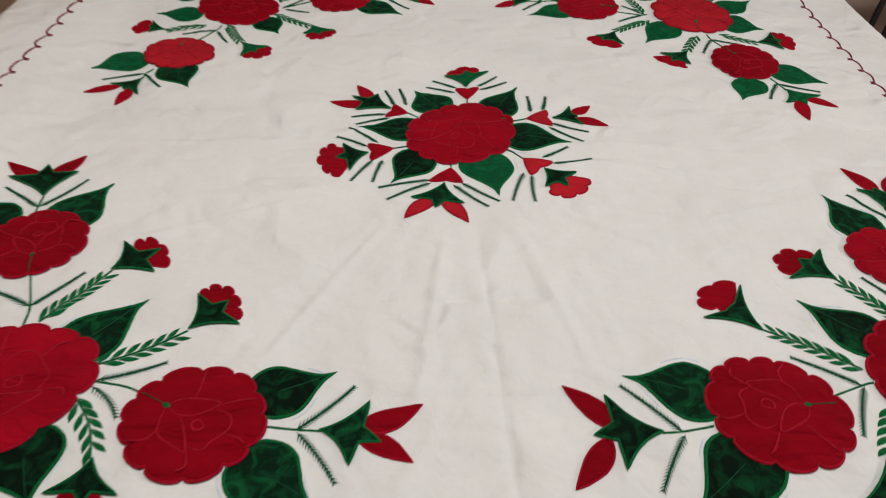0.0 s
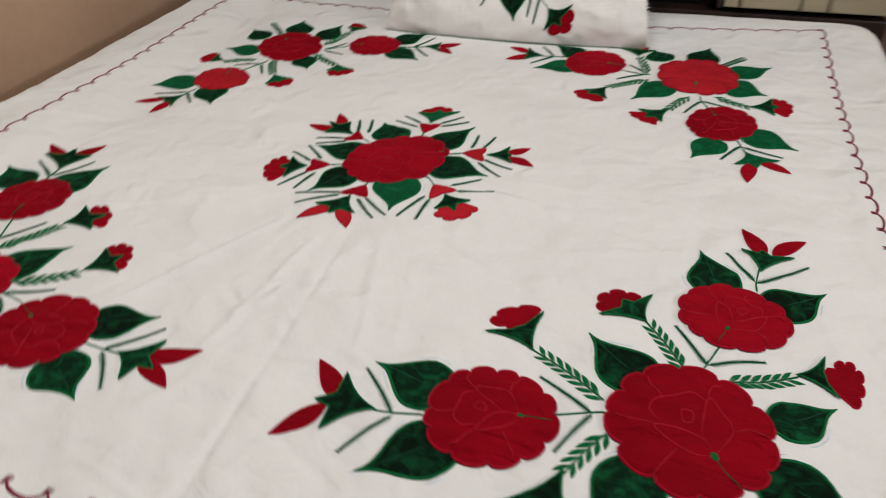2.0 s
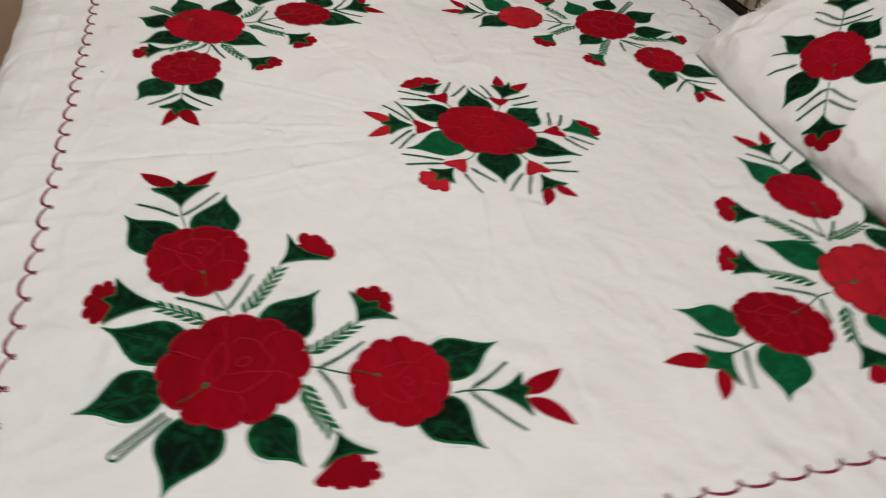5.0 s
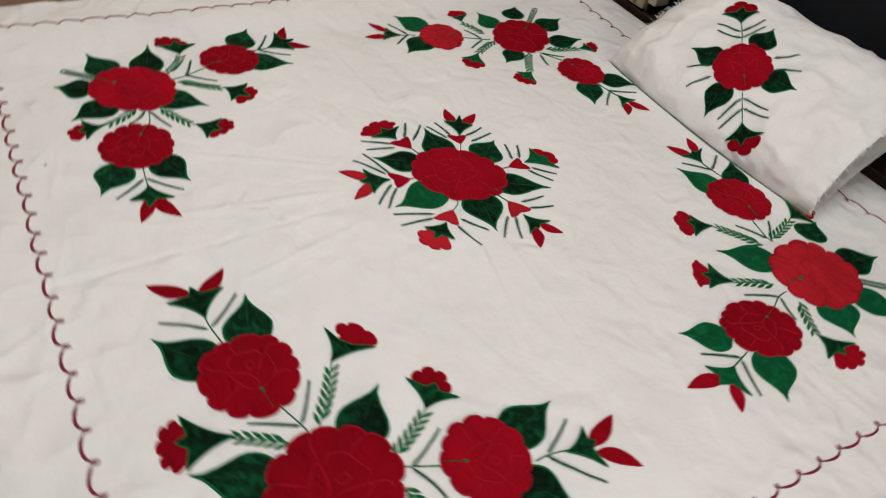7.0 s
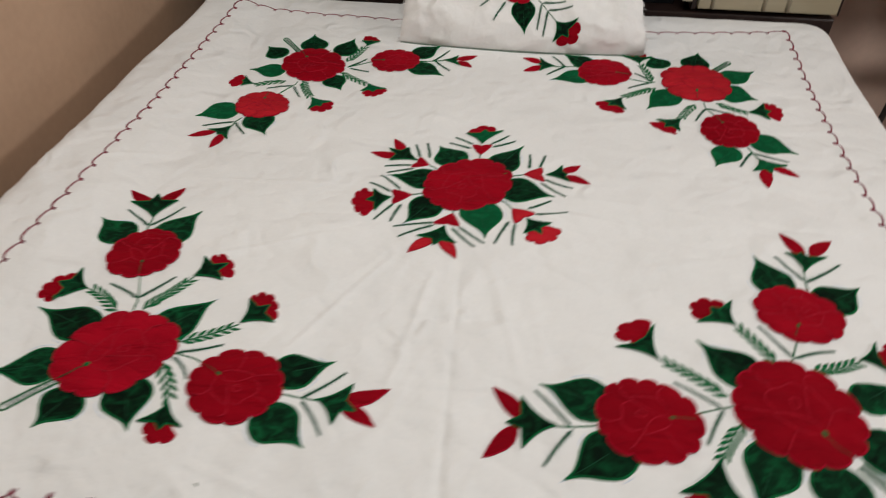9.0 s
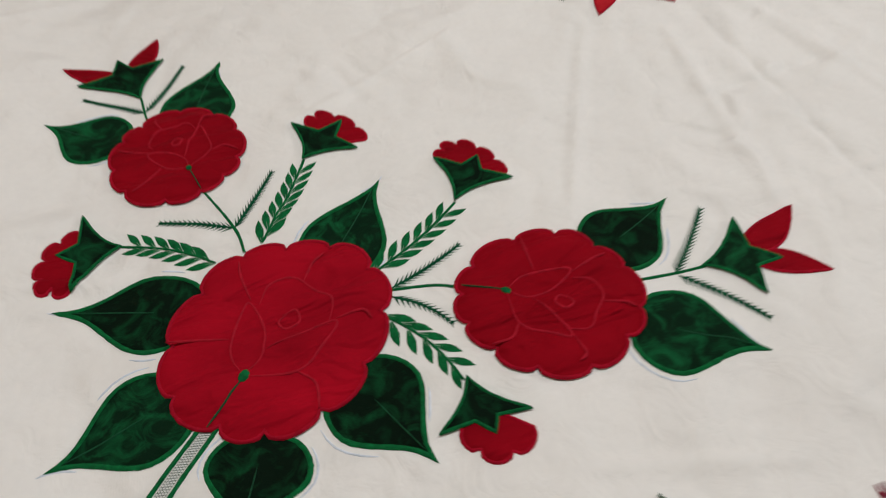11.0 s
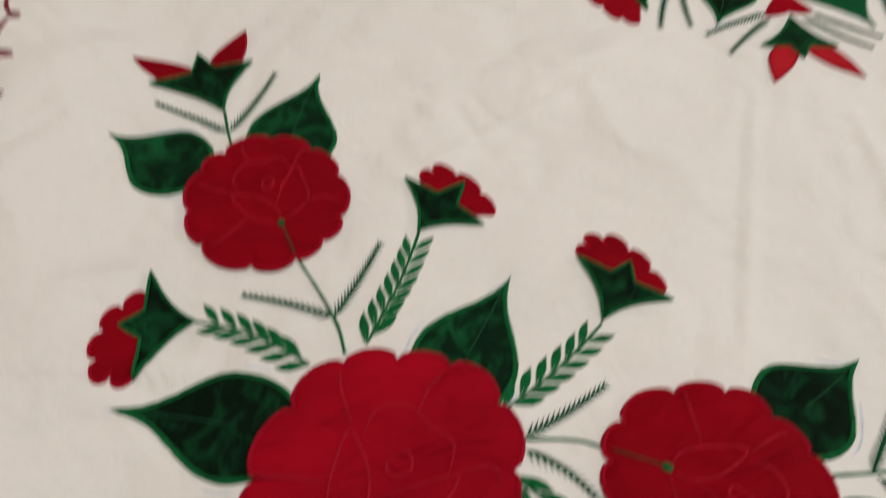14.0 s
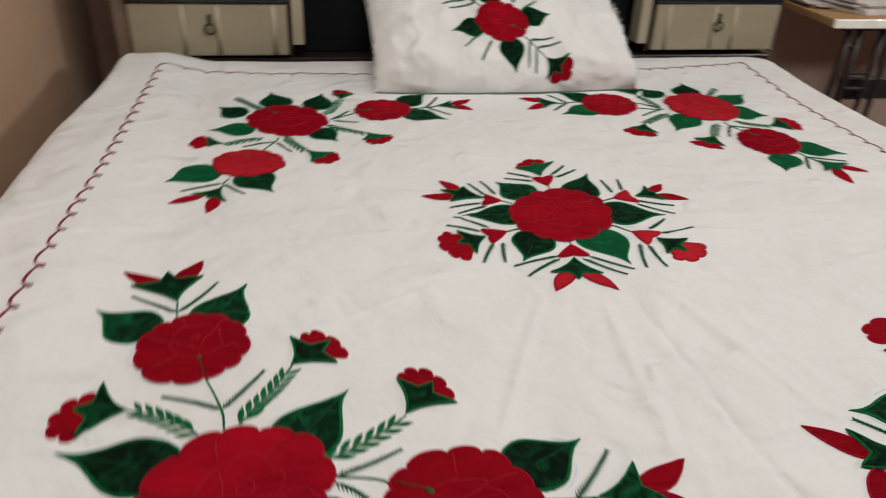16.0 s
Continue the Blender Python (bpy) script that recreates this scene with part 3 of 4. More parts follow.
def heart(point, lobe_a, lobe_b, mat):
    """A small red heart, its point towards the rose."""
    p, a, b = Vector(point), Vector(lobe_a), Vector(lobe_b)
    far = (a + b) / 2
    dip = p * 0.06 + far * 0.94
    ring = bezier(p, p * 0.5 + a * 0.5 + (a - far) * 0.16, a, 6) + bezier(a, a * 1.10 - p * 0.10, (a + dip) / 2 + (far - p) * 0.10, 4) + bezier((a + dip) / 2 + (far - p) * 0.10, dip * 0.5 + far * 0.5, dip, 3)
    ring += bezier(dip, dip * 0.5 + far * 0.5, (b + dip) / 2 + (far - p) * 0.10, 3) + bezier((b + dip) / 2 + (far - p) * 0.10, b * 1.10 - p * 0.10, b, 4) + bezier(b, p * 0.5 + b * 0.5 + (b - far) * 0.16, p, 6)
    ob = patch("heart_patch", ring, p * 0.35 + far * 0.65, mat, sheet, on_bed, 0.0008, 0.0016)
    stitch("edge_stitch", ring, 0.0022, 0.0009, RED_THREAD, ob, on_bed, 0.0010, closed=True, label="red satin edge stitch")


def feather(a, b, bow=0.02, parent=None, lay=None):
    """A needle-leaved sprig: a thin stem with short barbs on both sides."""
    parent, lay, size = parent or sheet, lay or on_bed, 0.0092
    d, n = unit(a, b)
    to = frame2(a, d)
    stem = [to(bow * n * math.sin(math.pi * s / 10), s / 10 * n) for s in range(11)]
    verts, faces = ribbon_data(stem, 0.0019, 0.0010, lay, 0.0004)
    barbs = max(8, round(n / 0.0043))
    for k in range(barbs):
        s = (k + 0.7) / barbs
        o = to(bow * n * math.sin(math.pi * s), s * n * 0.96)
        for sg in (-1, 1):
            L = size * (1.0 - 0.35 * s)
            e = (d * 0.80 + Vector((d.y, -d.x)) * sg * 0.6).normalized()
            q = Vector((-e.y, e.x)) * 0.0011
            i = len(verts)
            tipp = o + e * L
            verts += [lay(*(o - q), 0.0002), lay(*(o + q), 0.0002), lay(*tipp, 0.0003), lay(*(o + e * L * 0.4), 0.0012)]
            faces += [(i, i + 3, i + 2), (i + 3, i + 1, i + 2), (i, i + 1, i + 3)]
    return mesh("feather_sprig", verts, faces, DARK_THREAD, parent)


def wheat(a, b, bow=0.03):
    """A sprig of paired pointed leaflets on the way from a rose to a bud."""
    parent, lay, size = sheet, on_bed, 0.0225
    d, n = unit(a, b)
    pairs = max(5, round(n / 0.0145))
    to = frame2(a, d)
    mid = lambda q: bow * n * math.sin(math.pi * q)
    stem = [to(mid(k / 12), k / 12 * n) for k in range(13)]
    sprig = stitch("leaflet_sprig", stem, 0.0022, 0.0010, GREEN_THREAD, parent, lay, 0.0004, taper=False)
    pale = []
    for k in range(pairs):
        t = 0.03 + 0.74 * k / (pairs - 1)
        for sg in (-1, 1):
            o = to(mid(t), (t + 0.035 * sg) * n)
            e = (d * 0.87 + Vector((d.y, -d.x)) * sg * 0.50).normalized()
            q = Vector((-e.y, e.x))
            long = size * (1 - 0.15 * t)
            w = long * 0.155
            shape = ((0.10, 0.25), (0.36, 0.75), (0.58, 1.0), (0.80, 0.72))
            rim = [o + e * long * u + q * w * v for u, v in shape] + [o + e * long + d * 0.0015] + [o + e * long * u - q * w * v for u, v in shape[::-1]]
            verts = [lay(*p, 0.0003) for p in rim] + [lay(*(o + e * long * 0.6), 0.0014)]
            mesh("leaflet", verts, [(j, (j + 1) % 9, 9) for j in range(9)], GREEN_THREAD, sprig)
            for off in (-0.5, 0.0, 0.5):
                pale.append([o + q * w * off * 0.4, o + e * long * 0.22 + q * w * off, o + e * long * 0.45 + q * w * off * 1.8])
    stitches("pale_stitching", pale, 0.0006, 0.0004, PALE_THREAD, sprig, lay, 0.0004, label="fine pale green thread between the leaflets")
    return sprig


def stem_line(ctrl, width=0.0024, parent=None, lay=None):
    return stitch("stem_stitch", resample(spline(ctrl, 6), 0.004, False), width, 0.0011, GREEN_THREAD, parent or sheet, lay or on_bed, 0.0004, taper=False)


# ---- the room ----
X0, X1, Y0, Y1, TOP = -0.955, 3.4, -3.0, 1.335, 2.78


def structure(name, bm, mat, label, category):
    ob = part(name, bm, mat, None)
    return tagged(ob, label, category, kind="structure")


structure("floor", box(X0 - 0.15, X1 + 0.15, Y0 - 0.15, Y1 + 0.15, -0.12, 0.0), FLOOR, "dark brown glossy tiled bedroom floor", "floor")
structure("ceiling", box(X0 - 0.15, X1 + 0.15, Y0 - 0.15, Y1 + 0.15, TOP, TOP + 0.12), WHITEWASH, "plain whitewashed bedroom ceiling", "ceiling")
structure("wall_west", box(X0 - 0.15, X0, Y0, Y1, 0.0, TOP), PLASTER, "beige plastered wall beside the bed", "wall")
structure("wall_east", box(X1, X1 + 0.15, Y0, Y1, 0.0, TOP), PLASTER_BACK, "plain beige plastered wall", "wall")
structure("wall_north", box(X0 - 0.15, X1 + 0.15, Y1, Y1 + 0.15, 0.0, TOP), PLASTER_BACK, "brownish pink plastered wall behind the headboard", "wall")
structure("wall_south", box(X0 - 0.15, X1 + 0.15, Y0 - 0.15, Y0, 0.0, TOP), PLASTER, "plain beige plastered wall", "wall")
structure("wall_upper_paint", box(X0, X0 + 0.005, Y0, Y1 - 0.002, BED + 0.288, TOP - 0.002), LEDGE, "paler painted upper part of the wall", "wall")

# ---- the bed ----
BX0, BX1, BY0, BY1 = -0.855, 0.938, -0.800, 0.945
bed = thing("bed", "wide bed with a dark headboard and two cream drawers", "bed", at=(0.035, 0.09, 0))


def bed_part(name, bm, mat, parent=None, label="", smooth=False):
    ob = part(name, bm, mat, None, label, smooth)
    ob.parent = parent or bed
    if parent is None:
        ob.matrix_parent_inverse = Matrix.Translation((-0.035, -0.09, 0))
    return ob


bed_part("base_box", box(BX0 + 0.03, BX1 - 0.03, BY0 + 0.03, BY1 + 0.02, 0.06, 0.40, 0.008), DARK_WOOD)
bed_part("mattress", box(BX0 + 0.012, BX1 - 0.012, BY0 + 0.012, BY1 - 0.012, 0.402, BED - 0.016, 0.06, 4), PILLOW_COTTON, smooth=True)
for x in (BX0 + 0.08, BX1 - 0.08):
    for y in (BY0 + 0.08, BY1 - 0.05):
        bed_part("foot", box(x - 0.04, x + 0.04, y - 0.04, y + 0.04, 0.0, 0.06, 0.004), DARK_WOOD)
# headboard: back panel, base rail, posts, shelf boards
HY = 0.960
bed_part("back_panel", box(-0.83, 0.985, HY + 0.30, HY + 0.325, 0.30, BED + 0.62, 0.003), BLACK)
bed_part("base_rail", box(-0.80, 0.965, HY + 0.002, HY + 0.30, 0.06, BED + 0.040, 0.004), DARK_WOOD)
bed_part("centre_panel", box(-0.365, 0.530, HY + 0.06, HY + 0.08, BED + 0.041, BED + 0.62, 0.003), BLACK)
bed_part("top_board", box(-0.83, 0.985, HY + 0.0, HY + 0.325, BED + 0.62, BED + 0.645, 0.005), DARK_WOOD)


def drawer_unit(x0, x1, reflections, pull_x, strip_x, low):
    z0, z1 = BED + low, BED + low + 0.124
    bed_part("side_board", box(x0 - (0.036 if x0 < 0 else 0.016), x0 - 0.002, HY + 0.004, HY + 0.30, z0 - 0.006, BED + 0.62, 0.002), SIDE_WOOD if x0 < 0 else DARK_WOOD)
    bed_part("side_board", box(x1 + 0.002, x1 + 0.010, HY + 0.004, HY + 0.30, z0 - 0.006, BED + 0.62, 0.002), DARK_WOOD)
    bed_part("shelf_board", box(x0 - 0.006, x1 + 0.0015, HY - 0.012, HY + 0.28, z1 + 0.003, z1 + 0.026, 0.004), BLUE, label="glossy dark blue shelf board")
    d = bed_part("drawer", box(x0, x1, HY - 0.006, HY + 0.26, z0, z1, 0.003), CREAM, label="cream laminate drawer front")

    def sub(name, bm, mat, label=""):
        return part(name, bm, mat, d, label, smooth=True)
    # Thin pale strips stand in for vertical reflections on the glossy front.
    for f, w in reflections:
        xi = x0 + f * (x1 - x0)
        sub("inlay_strip", box(xi - w, xi + w, HY - 0.0075, HY - 0.0055, z0 + 0.002, z1 - 0.002), CREAM_PALE, "paler vertical strip in place of a reflection")
    zc = (z0 + z1) / 2 + 0.012
    sub("pull_plate", box(pull_x - 0.005, pull_x + 0.005, HY - 0.010, HY - 0.0058, zc + 0.002, zc + 0.026, 0.0018), BRASS)
    ring = [(pull_x + 0.0125 * math.sin(a), HY - 0.0125 - 0.002 * math.cos(a), zc - 0.008 + 0.0125 * math.cos(a)) for a in (k * math.tau / 24 for k in range(25))]
    sub("ring_pull", tube(ring, 0.0022, 8), BRASS, "dark brass ring pull")
    sub("pull_knob", tube([(pull_x, HY - 0.006, zc + 0.004), (pull_x, HY - 0.015, zc + 0.004)], 0.004, 10), BRASS)
    bed_part("upright_strip", box(strip_x, strip_x + 0.028, HY - 0.004, HY + 0.050, BED + 0.072, BED + 0.62, 0.002), CREAM_PALE, label="pale cream upright strip")


drawer_unit(-0.775, -0.405, ((0.33, 0.005), (0.55, 0.006), (0.91, 0.006)), -0.590, -0.394, 0.047)
drawer_unit(0.585, 0.962, ((0.10, 0.005), (0.47, 0.005), (0.64, 0.006)), 0.775, 0.540, 0.054)

# ---- the bed sheet ----
RAD = 0.055


def sheet_point(x, y):
    """Where a point of the flat cloth comes to lie over the mattress's rounded edge."""
    CORNER = 0.13 if y < 0 else 0.075
    cx, cy = min(max(x, BX0 + CORNER), BX1 - CORNER), min(max(y, BY0 + CORNER), BY1 - CORNER)
    out = Vector((x - cx, y - cy))
    far = out.length
    z = lift(min(max(x, BX0), BX1), min(max(y, BY0), BY1))
    over = far - (CORNER - RAD)
    slim = 0.05 * smooth01((y - 0.40) / 0.45) * smooth01((-x - 0.72) / 0.15)
    if over <= 0:
        return x + slim, y, BED + z
    d = out / far
    a = min(over / RAD, math.pi / 2)
    rest = max(0.0, over - RAD * math.pi / 2)
    along = x * abs(d.y) - y * abs(d.x)
    hang = smooth01(rest / 0.22)
    away = CORNER - RAD + RAD * math.sin(a)
    loose = 0.0 if (d.x < -0.7 or d.y > 0.7) else 1.0
    away += loose * hang * 0.022 * (1 + math.sin(along * 17 + 2.5 * noise.noise(Vector((along * 3, 1, 1)))))
    away += loose * max(0.0, -d.y) * (0.30 * rest + 0.012 * math.sin(a))
    drop = RAD * (1 - math.cos(a)) + rest
    if d.y > 0.7:
        drop = min(drop, 0.075)
    return cx + d.x * away + slim, cy + d.y * away, BED + z - drop


def sheet_mesh():
    def axis(lo, hi, under, over, step):
        n = int((hi - lo) / step)
        mid = [lo + (hi - lo) * k / n for k in range(n + 1)]
        return [lo - under * (1 - k / 14) for k in range(14)] + mid + [hi + over * (k + 1) / 26 for k in range(26)]
    xs = axis(BX0, BX1, 0.12, 0.46, 0.0042)
    ys = axis(BY0, BY1, 0.42, 0.05, 0.0042)
    verts, faces = [], []
    for y in ys:
        for x in xs:
            verts.append(sheet_point(x, y))
    nx = len(xs)
    for j in range(len(ys) - 1):
        for i in range(nx - 1):
            faces.append((j * nx + i, j * nx + i + 1, (j + 1) * nx + i + 1, (j + 1) * nx + i))
    return verts, faces


sheet = mesh("bed_sheet", *sheet_mesh(), COTTON)
tagged(sheet, "white cotton bed sheet with red velvet rose appliques", "bed sheet")

# scalloped border, side by side
CORNERS = [(-0.714, -0.647), (0.772, -0.668), (0.796, 0.838), (-0.686, 0.815)]
BOW = [-0.004, -0.012, -0.044, 0.010]
DEEP = [0.0125, 0.0095, 0.0090, 0.0105]
THICK = [0.0048, 0.0040, 0.0030, 0.0042]


def border(a, b, bow, deep, thick):
    d, n = unit(a, b)
    to = frame2(a, d)
    count = round(n / 0.0475)
    verts, faces = [], []

    def put(line, w, taper=True):
        v, f = ribbon_data(line, w, 0.0008, on_bed, 0.0004, taper=taper)
        faces.extend(tuple(i + len(verts) for i in q) for q in f)
        verts.extend(v)
    rnd = random.Random(count)
    for k in range(count):
        s0, s1 = k / count, (k + 1) / count
        dep = deep * (0.9 + 0.2 * rnd.random())
        line = []
        for j in range(13):
            t = j / 12
            s = s0 + (s1 - s0) * (t + 0.10 * math.sin(math.pi * t))
            line.append(to(bow * math.sin(math.pi * s ** 0.75) - 0.002 + dep * (4 * t * (1 - t)) ** 0.62, s * n))
        put(line, thick)
        for q in range(3):
            s = (s1 - 0.0030 / n * (q - 1))
            x = bow * math.sin(math.pi * min(s, 1.0) ** 0.75)
            put([to(x + 0.004, s * n), to(x - 0.002, s * n + 0.001), to(x - 0.0075 + 0.0015 * rnd.random(), s * n + 0.0015)], 0.0016)
    return mesh("border_stitch", verts, faces, BORDER_THREAD, sheet, "scalloped border stitched in maroon thread")


for k in range(4):
    border(CORNERS[k], CORNERS[(k + 1) % 4], BOW[k], DEEP[k], THICK[k])

# ---- corner sprays: a large rose, two side roses, leaves, buds and sprigs ----


def cut_stem(a, b):
    """A cut stem: two outlined sides round a hatched core."""
    d, n = unit(a, b)
    to = frame2(a, d)
    loop = [to(-0.0055, 0)] + [to(-0.0058, n * 0.5)] + [to(0.0065 * math.cos(q), n + 0.0065 * math.sin(q)) for q in (math.pi - k * math.pi / 8 for k in range(9))] + [to(0.0058, n * 0.5), to(0.0055, 0)]
    st = stitch("stem_stitch", resample(loop, 0.004, False), 0.0032, 0.0012, GREEN_THREAD, sheet, on_bed, 0.0004, taper=False)
    hatch = [[to(-0.0035, q * n), to(0.0035, q * n + 0.004)] for q in (0.027 * k for k in range(36))] + [[to(0.0035, q * n), to(-0.0035, q * n + 0.004)] for q in (0.027 * k + 0.013 for k in range(36))]
    stitches("hatching", hatch, 0.0005, 0.0004, GREY_THREAD, st, on_bed, 0.0004, label="fine grey-green cross hatching")


G, D, L = GREEN, GREEN_DARK, GREEN_LIGHT
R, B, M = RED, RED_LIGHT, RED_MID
# front-west
leaf((-0.5435, -0.3715), (-0.6112, -0.3517), 0.0665, D)
leaf((-0.5549, -0.4573), (-0.6130, -0.4760), 0.0672, G)
leaf((-0.4029, -0.4953), (-0.3770, -0.5485), 0.0665, D)
leaf((-0.3949, -0.3547), (-0.3519, -0.3005), 0.0663, G)
leaf((-0.4849, -0.5168), (-0.5029, -0.5561), 0.0675, D)
cut_stem((-0.5105, -0.4756), (-0.5595, -0.5278))
leaf((-0.1901, -0.4239), (-0.1388, -0.3998), 0.0623, D)
leaf((-0.1916, -0.5150), (-0.1445, -0.5475), 0.0657, G)
leaf((-0.5847, -0.1535), (-0.6279, -0.1230), 0.0649, G)
leaf((-0.4905, -0.1406), (-0.4630, -0.0749), 0.0693, G)
wheat((-0.4935, -0.3399), (-0.5647, -0.2960), bow=0.06)
wheat((-0.4560, -0.3320), (-0.4068, -0.2498))
wheat((-0.3779, -0.3914), (-0.2984, -0.3444))
wheat((-0.3805, -0.4330), (-0.3435, -0.5011), bow=-0.07)
round_bud((-0.5647, -0.2960), (-0.5934, -0.2541), (-0.6007, -0.3338), (-0.6109, -0.2945), (-0.5985, -0.2685), (-0.6040, -0.3356), (-0.6255, -0.3093), R, D, seed=14)
round_bud((-0.3412, -0.4999), (-0.3706, -0.5323), (-0.3092, -0.5345), (-0.3365, -0.5428), (-0.3537, -0.5295), (-0.3117, -0.5475), (-0.3433, -0.5610), R, D, seed=15)
round_bud((-0.4076, -0.2494), (-0.4084, -0.1999), (-0.3593, -0.2513), (-0.3646, -0.2091), (-0.3974, -0.2028), (-0.3485, -0.2422), (-0.3683, -0.1961), R, D, seed=16)
round_bud((-0.2978, -0.3422), (-0.2998, -0.2912), (-0.2460, -0.3366), (-0.2644, -0.3023), (-0.2984, -0.2906), (-0.2485, -0.3279), (-0.2675, -0.2807), R, D, seed=17)
stem_line([(-0.4703, -0.3370), (-0.4748, -0.3089), (-0.4969, -0.2532)])
stem_line([(-0.3718, -0.4113), (-0.3376, -0.4181), (-0.3171, -0.4292), (-0.2933, -0.4413)])
feather((-0.4748, -0.3089), (-0.5343, -0.2812))
feather((-0.4748, -0.3089), (-0.4353, -0.2549))
feather((-0.3694, -0.4101), (-0.3080, -0.3860))
feather((-0.3718, -0.4178), (-0.3357, -0.4563), bow=-0.08)
stem_line([(-0.2060, -0.4649), (-0.1692, -0.4690), (-0.1457, -0.4705)])
feather((-0.1692, -0.4690), (-0.1177, -0.4174))
feather((-0.1680, -0.4720), (-0.1280, -0.5266), bow=-0.03)
spiky_bud((-0.1475, -0.4699), (-0.1027, -0.4378), (-0.1188, -0.5072), (-0.0906, -0.4827), (-0.1113, -0.4682), (-0.0524, -0.4407), (-0.1071, -0.4802), (-0.0613, -0.5032), R, G)
stem_line([(-0.5380, -0.1421), (-0.5404, -0.1272), (-0.5428, -0.1042)])
feather((-0.5404, -0.1285), (-0.5971, -0.0879))
feather((-0.5390, -0.1276), (-0.4991, -0.0649))
spiky_bud((-0.5432, -0.1041), (-0.5181, -0.0495), (-0.6015, -0.0662), (-0.5632, -0.0341), (-0.5548, -0.0596), (-0.5227, -0.0070), (-0.5636, -0.0587), (-0.6150, -0.0357), R, D)
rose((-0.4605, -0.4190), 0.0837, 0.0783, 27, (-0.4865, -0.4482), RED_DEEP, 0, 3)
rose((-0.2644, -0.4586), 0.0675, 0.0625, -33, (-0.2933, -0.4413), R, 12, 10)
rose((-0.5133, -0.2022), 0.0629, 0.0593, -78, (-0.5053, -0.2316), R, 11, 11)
# front-east
leaf((0.4415, -0.5035), (0.4069, -0.5658), 0.0685, G)
leaf((0.5185, -0.5278), (0.5319, -0.5861), 0.0717, G)
leaf((0.5969, -0.4658), (0.6547, -0.4945), 0.0739, D)
leaf((0.6056, -0.3756), (0.6482, -0.3468), 0.0527, G)
leaf((0.4333, -0.3421), (0.3850, -0.2938), 0.0721, D)
cut_stem((0.5527, -0.4883), (0.5951, -0.5404))
leaf((0.2158, -0.4238), (0.1532, -0.4054), 0.0703, G)
leaf((0.2396, -0.5089), (0.1831, -0.5506), 0.0709, D)
leaf((0.5328, -0.1431), (0.5165, -0.0786), 0.0669, G)
leaf((0.6198, -0.1775), (0.6688, -0.1429), 0.0653, D)
wheat((0.4178, -0.4405), (0.3813, -0.5034))
wheat((0.4104, -0.3956), (0.3215, -0.3376))
wheat((0.4950, -0.3273), (0.4491, -0.2517))
wheat((0.5404, -0.3377), (0.6153, -0.3074))
round_bud((0.3803, -0.4984), (0.3213, -0.5537), (0.4010, -0.5662), (0.3584, -0.5685), (0.3247, -0.5599), (0.3980, -0.5736), (0.3545, -0.5894), R, D, seed=14)
round_bud((0.3239, -0.3400), (0.2638, -0.3233), (0.3257, -0.2685), (0.2995, -0.3054), (0.2773, -0.3089), (0.3214, -0.2639), (0.2739, -0.2768), R, D, seed=15)
round_bud((0.4505, -0.2535), (0.3930, -0.2535), (0.4548, -0.2000), (0.4190, -0.2191), (0.3942, -0.2454), (0.4422, -0.2083), (0.3985, -0.2056), R, G, seed=16)
round_bud((0.6140, -0.3053), (0.6486, -0.2670), (0.6537, -0.3301), (0.6446, -0.3030), (0.6591, -0.2734), (0.6685, -0.3383), (0.6832, -0.2869), R, D, seed=17)
stem_line([(0.4132, -0.4129), (0.3995, -0.4164), (0.3550, -0.4328)])
feather((0.3995, -0.4164), (0.3384, -0.3794))
feather((0.4009, -0.4177), (0.3680, -0.4797))
stem_line([(0.5105, -0.3309), (0.5183, -0.3136), (0.5354, -0.2742)])
feather((0.5194, -0.3151), (0.4843, -0.2504))
feather((0.5194, -0.3151), (0.5836, -0.2927), bow=-0.05)
stem_line([(0.2268, -0.4655), (0.1950, -0.4714), (0.1742, -0.4732)])
feather((0.1950, -0.4714), (0.1461, -0.4167))
feather((0.1963, -0.4750), (0.1576, -0.5354))
stem_line([(0.5856, -0.1574), (0.5858, -0.1389), (0.5922, -0.1057)])
feather((0.5842, -0.1360), (0.5519, -0.0767))
feather((0.5858, -0.1389), (0.6566, -0.0873))
spiky_bud((0.1752, -0.4721), (0.1278, -0.4306), (0.1302, -0.5147), (0.1088, -0.4752), (0.1237, -0.4685), (0.0880, -0.4178), (0.1100, -0.4831), (0.0811, -0.5319), R, D)
spiky_bud((0.5933, -0.1109), (0.5721, -0.0640), (0.6386, -0.0726), (0.5981, -0.0619), (0.6009, -0.0707), (0.5765, -0.0094), (0.6208, -0.0627), (0.6601, -0.0261), R, G)
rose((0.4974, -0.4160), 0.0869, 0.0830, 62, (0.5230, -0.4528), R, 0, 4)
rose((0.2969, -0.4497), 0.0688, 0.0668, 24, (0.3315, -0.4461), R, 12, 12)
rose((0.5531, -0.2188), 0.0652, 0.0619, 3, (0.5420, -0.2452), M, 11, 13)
# back-east
leaf((0.4425, 0.6374), (0.4271, 0.6727), 0.0635, G)
leaf((0.5344, 0.6490), (0.5495, 0.7032), 0.0683, D)
leaf((0.6173, 0.5908), (0.6727, 0.6242), 0.0627, L)
leaf((0.6045, 0.5103), (0.6535, 0.4894), 0.0753, L)
leaf((0.4411, 0.4744), (0.3931, 0.4223), 0.0683, L)
cut_stem((0.5719, 0.6125), (0.6170, 0.6603))
leaf((0.2562, 0.6228), (0.2070, 0.6604), 0.0541, D)
leaf((0.2375, 0.5521), (0.1758, 0.5290), 0.0600, L)
leaf((0.5379, 0.2525), (0.5070, 0.2039), 0.0597, L)
leaf((0.6323, 0.3001), (0.6864, 0.2689), 0.0722, L)
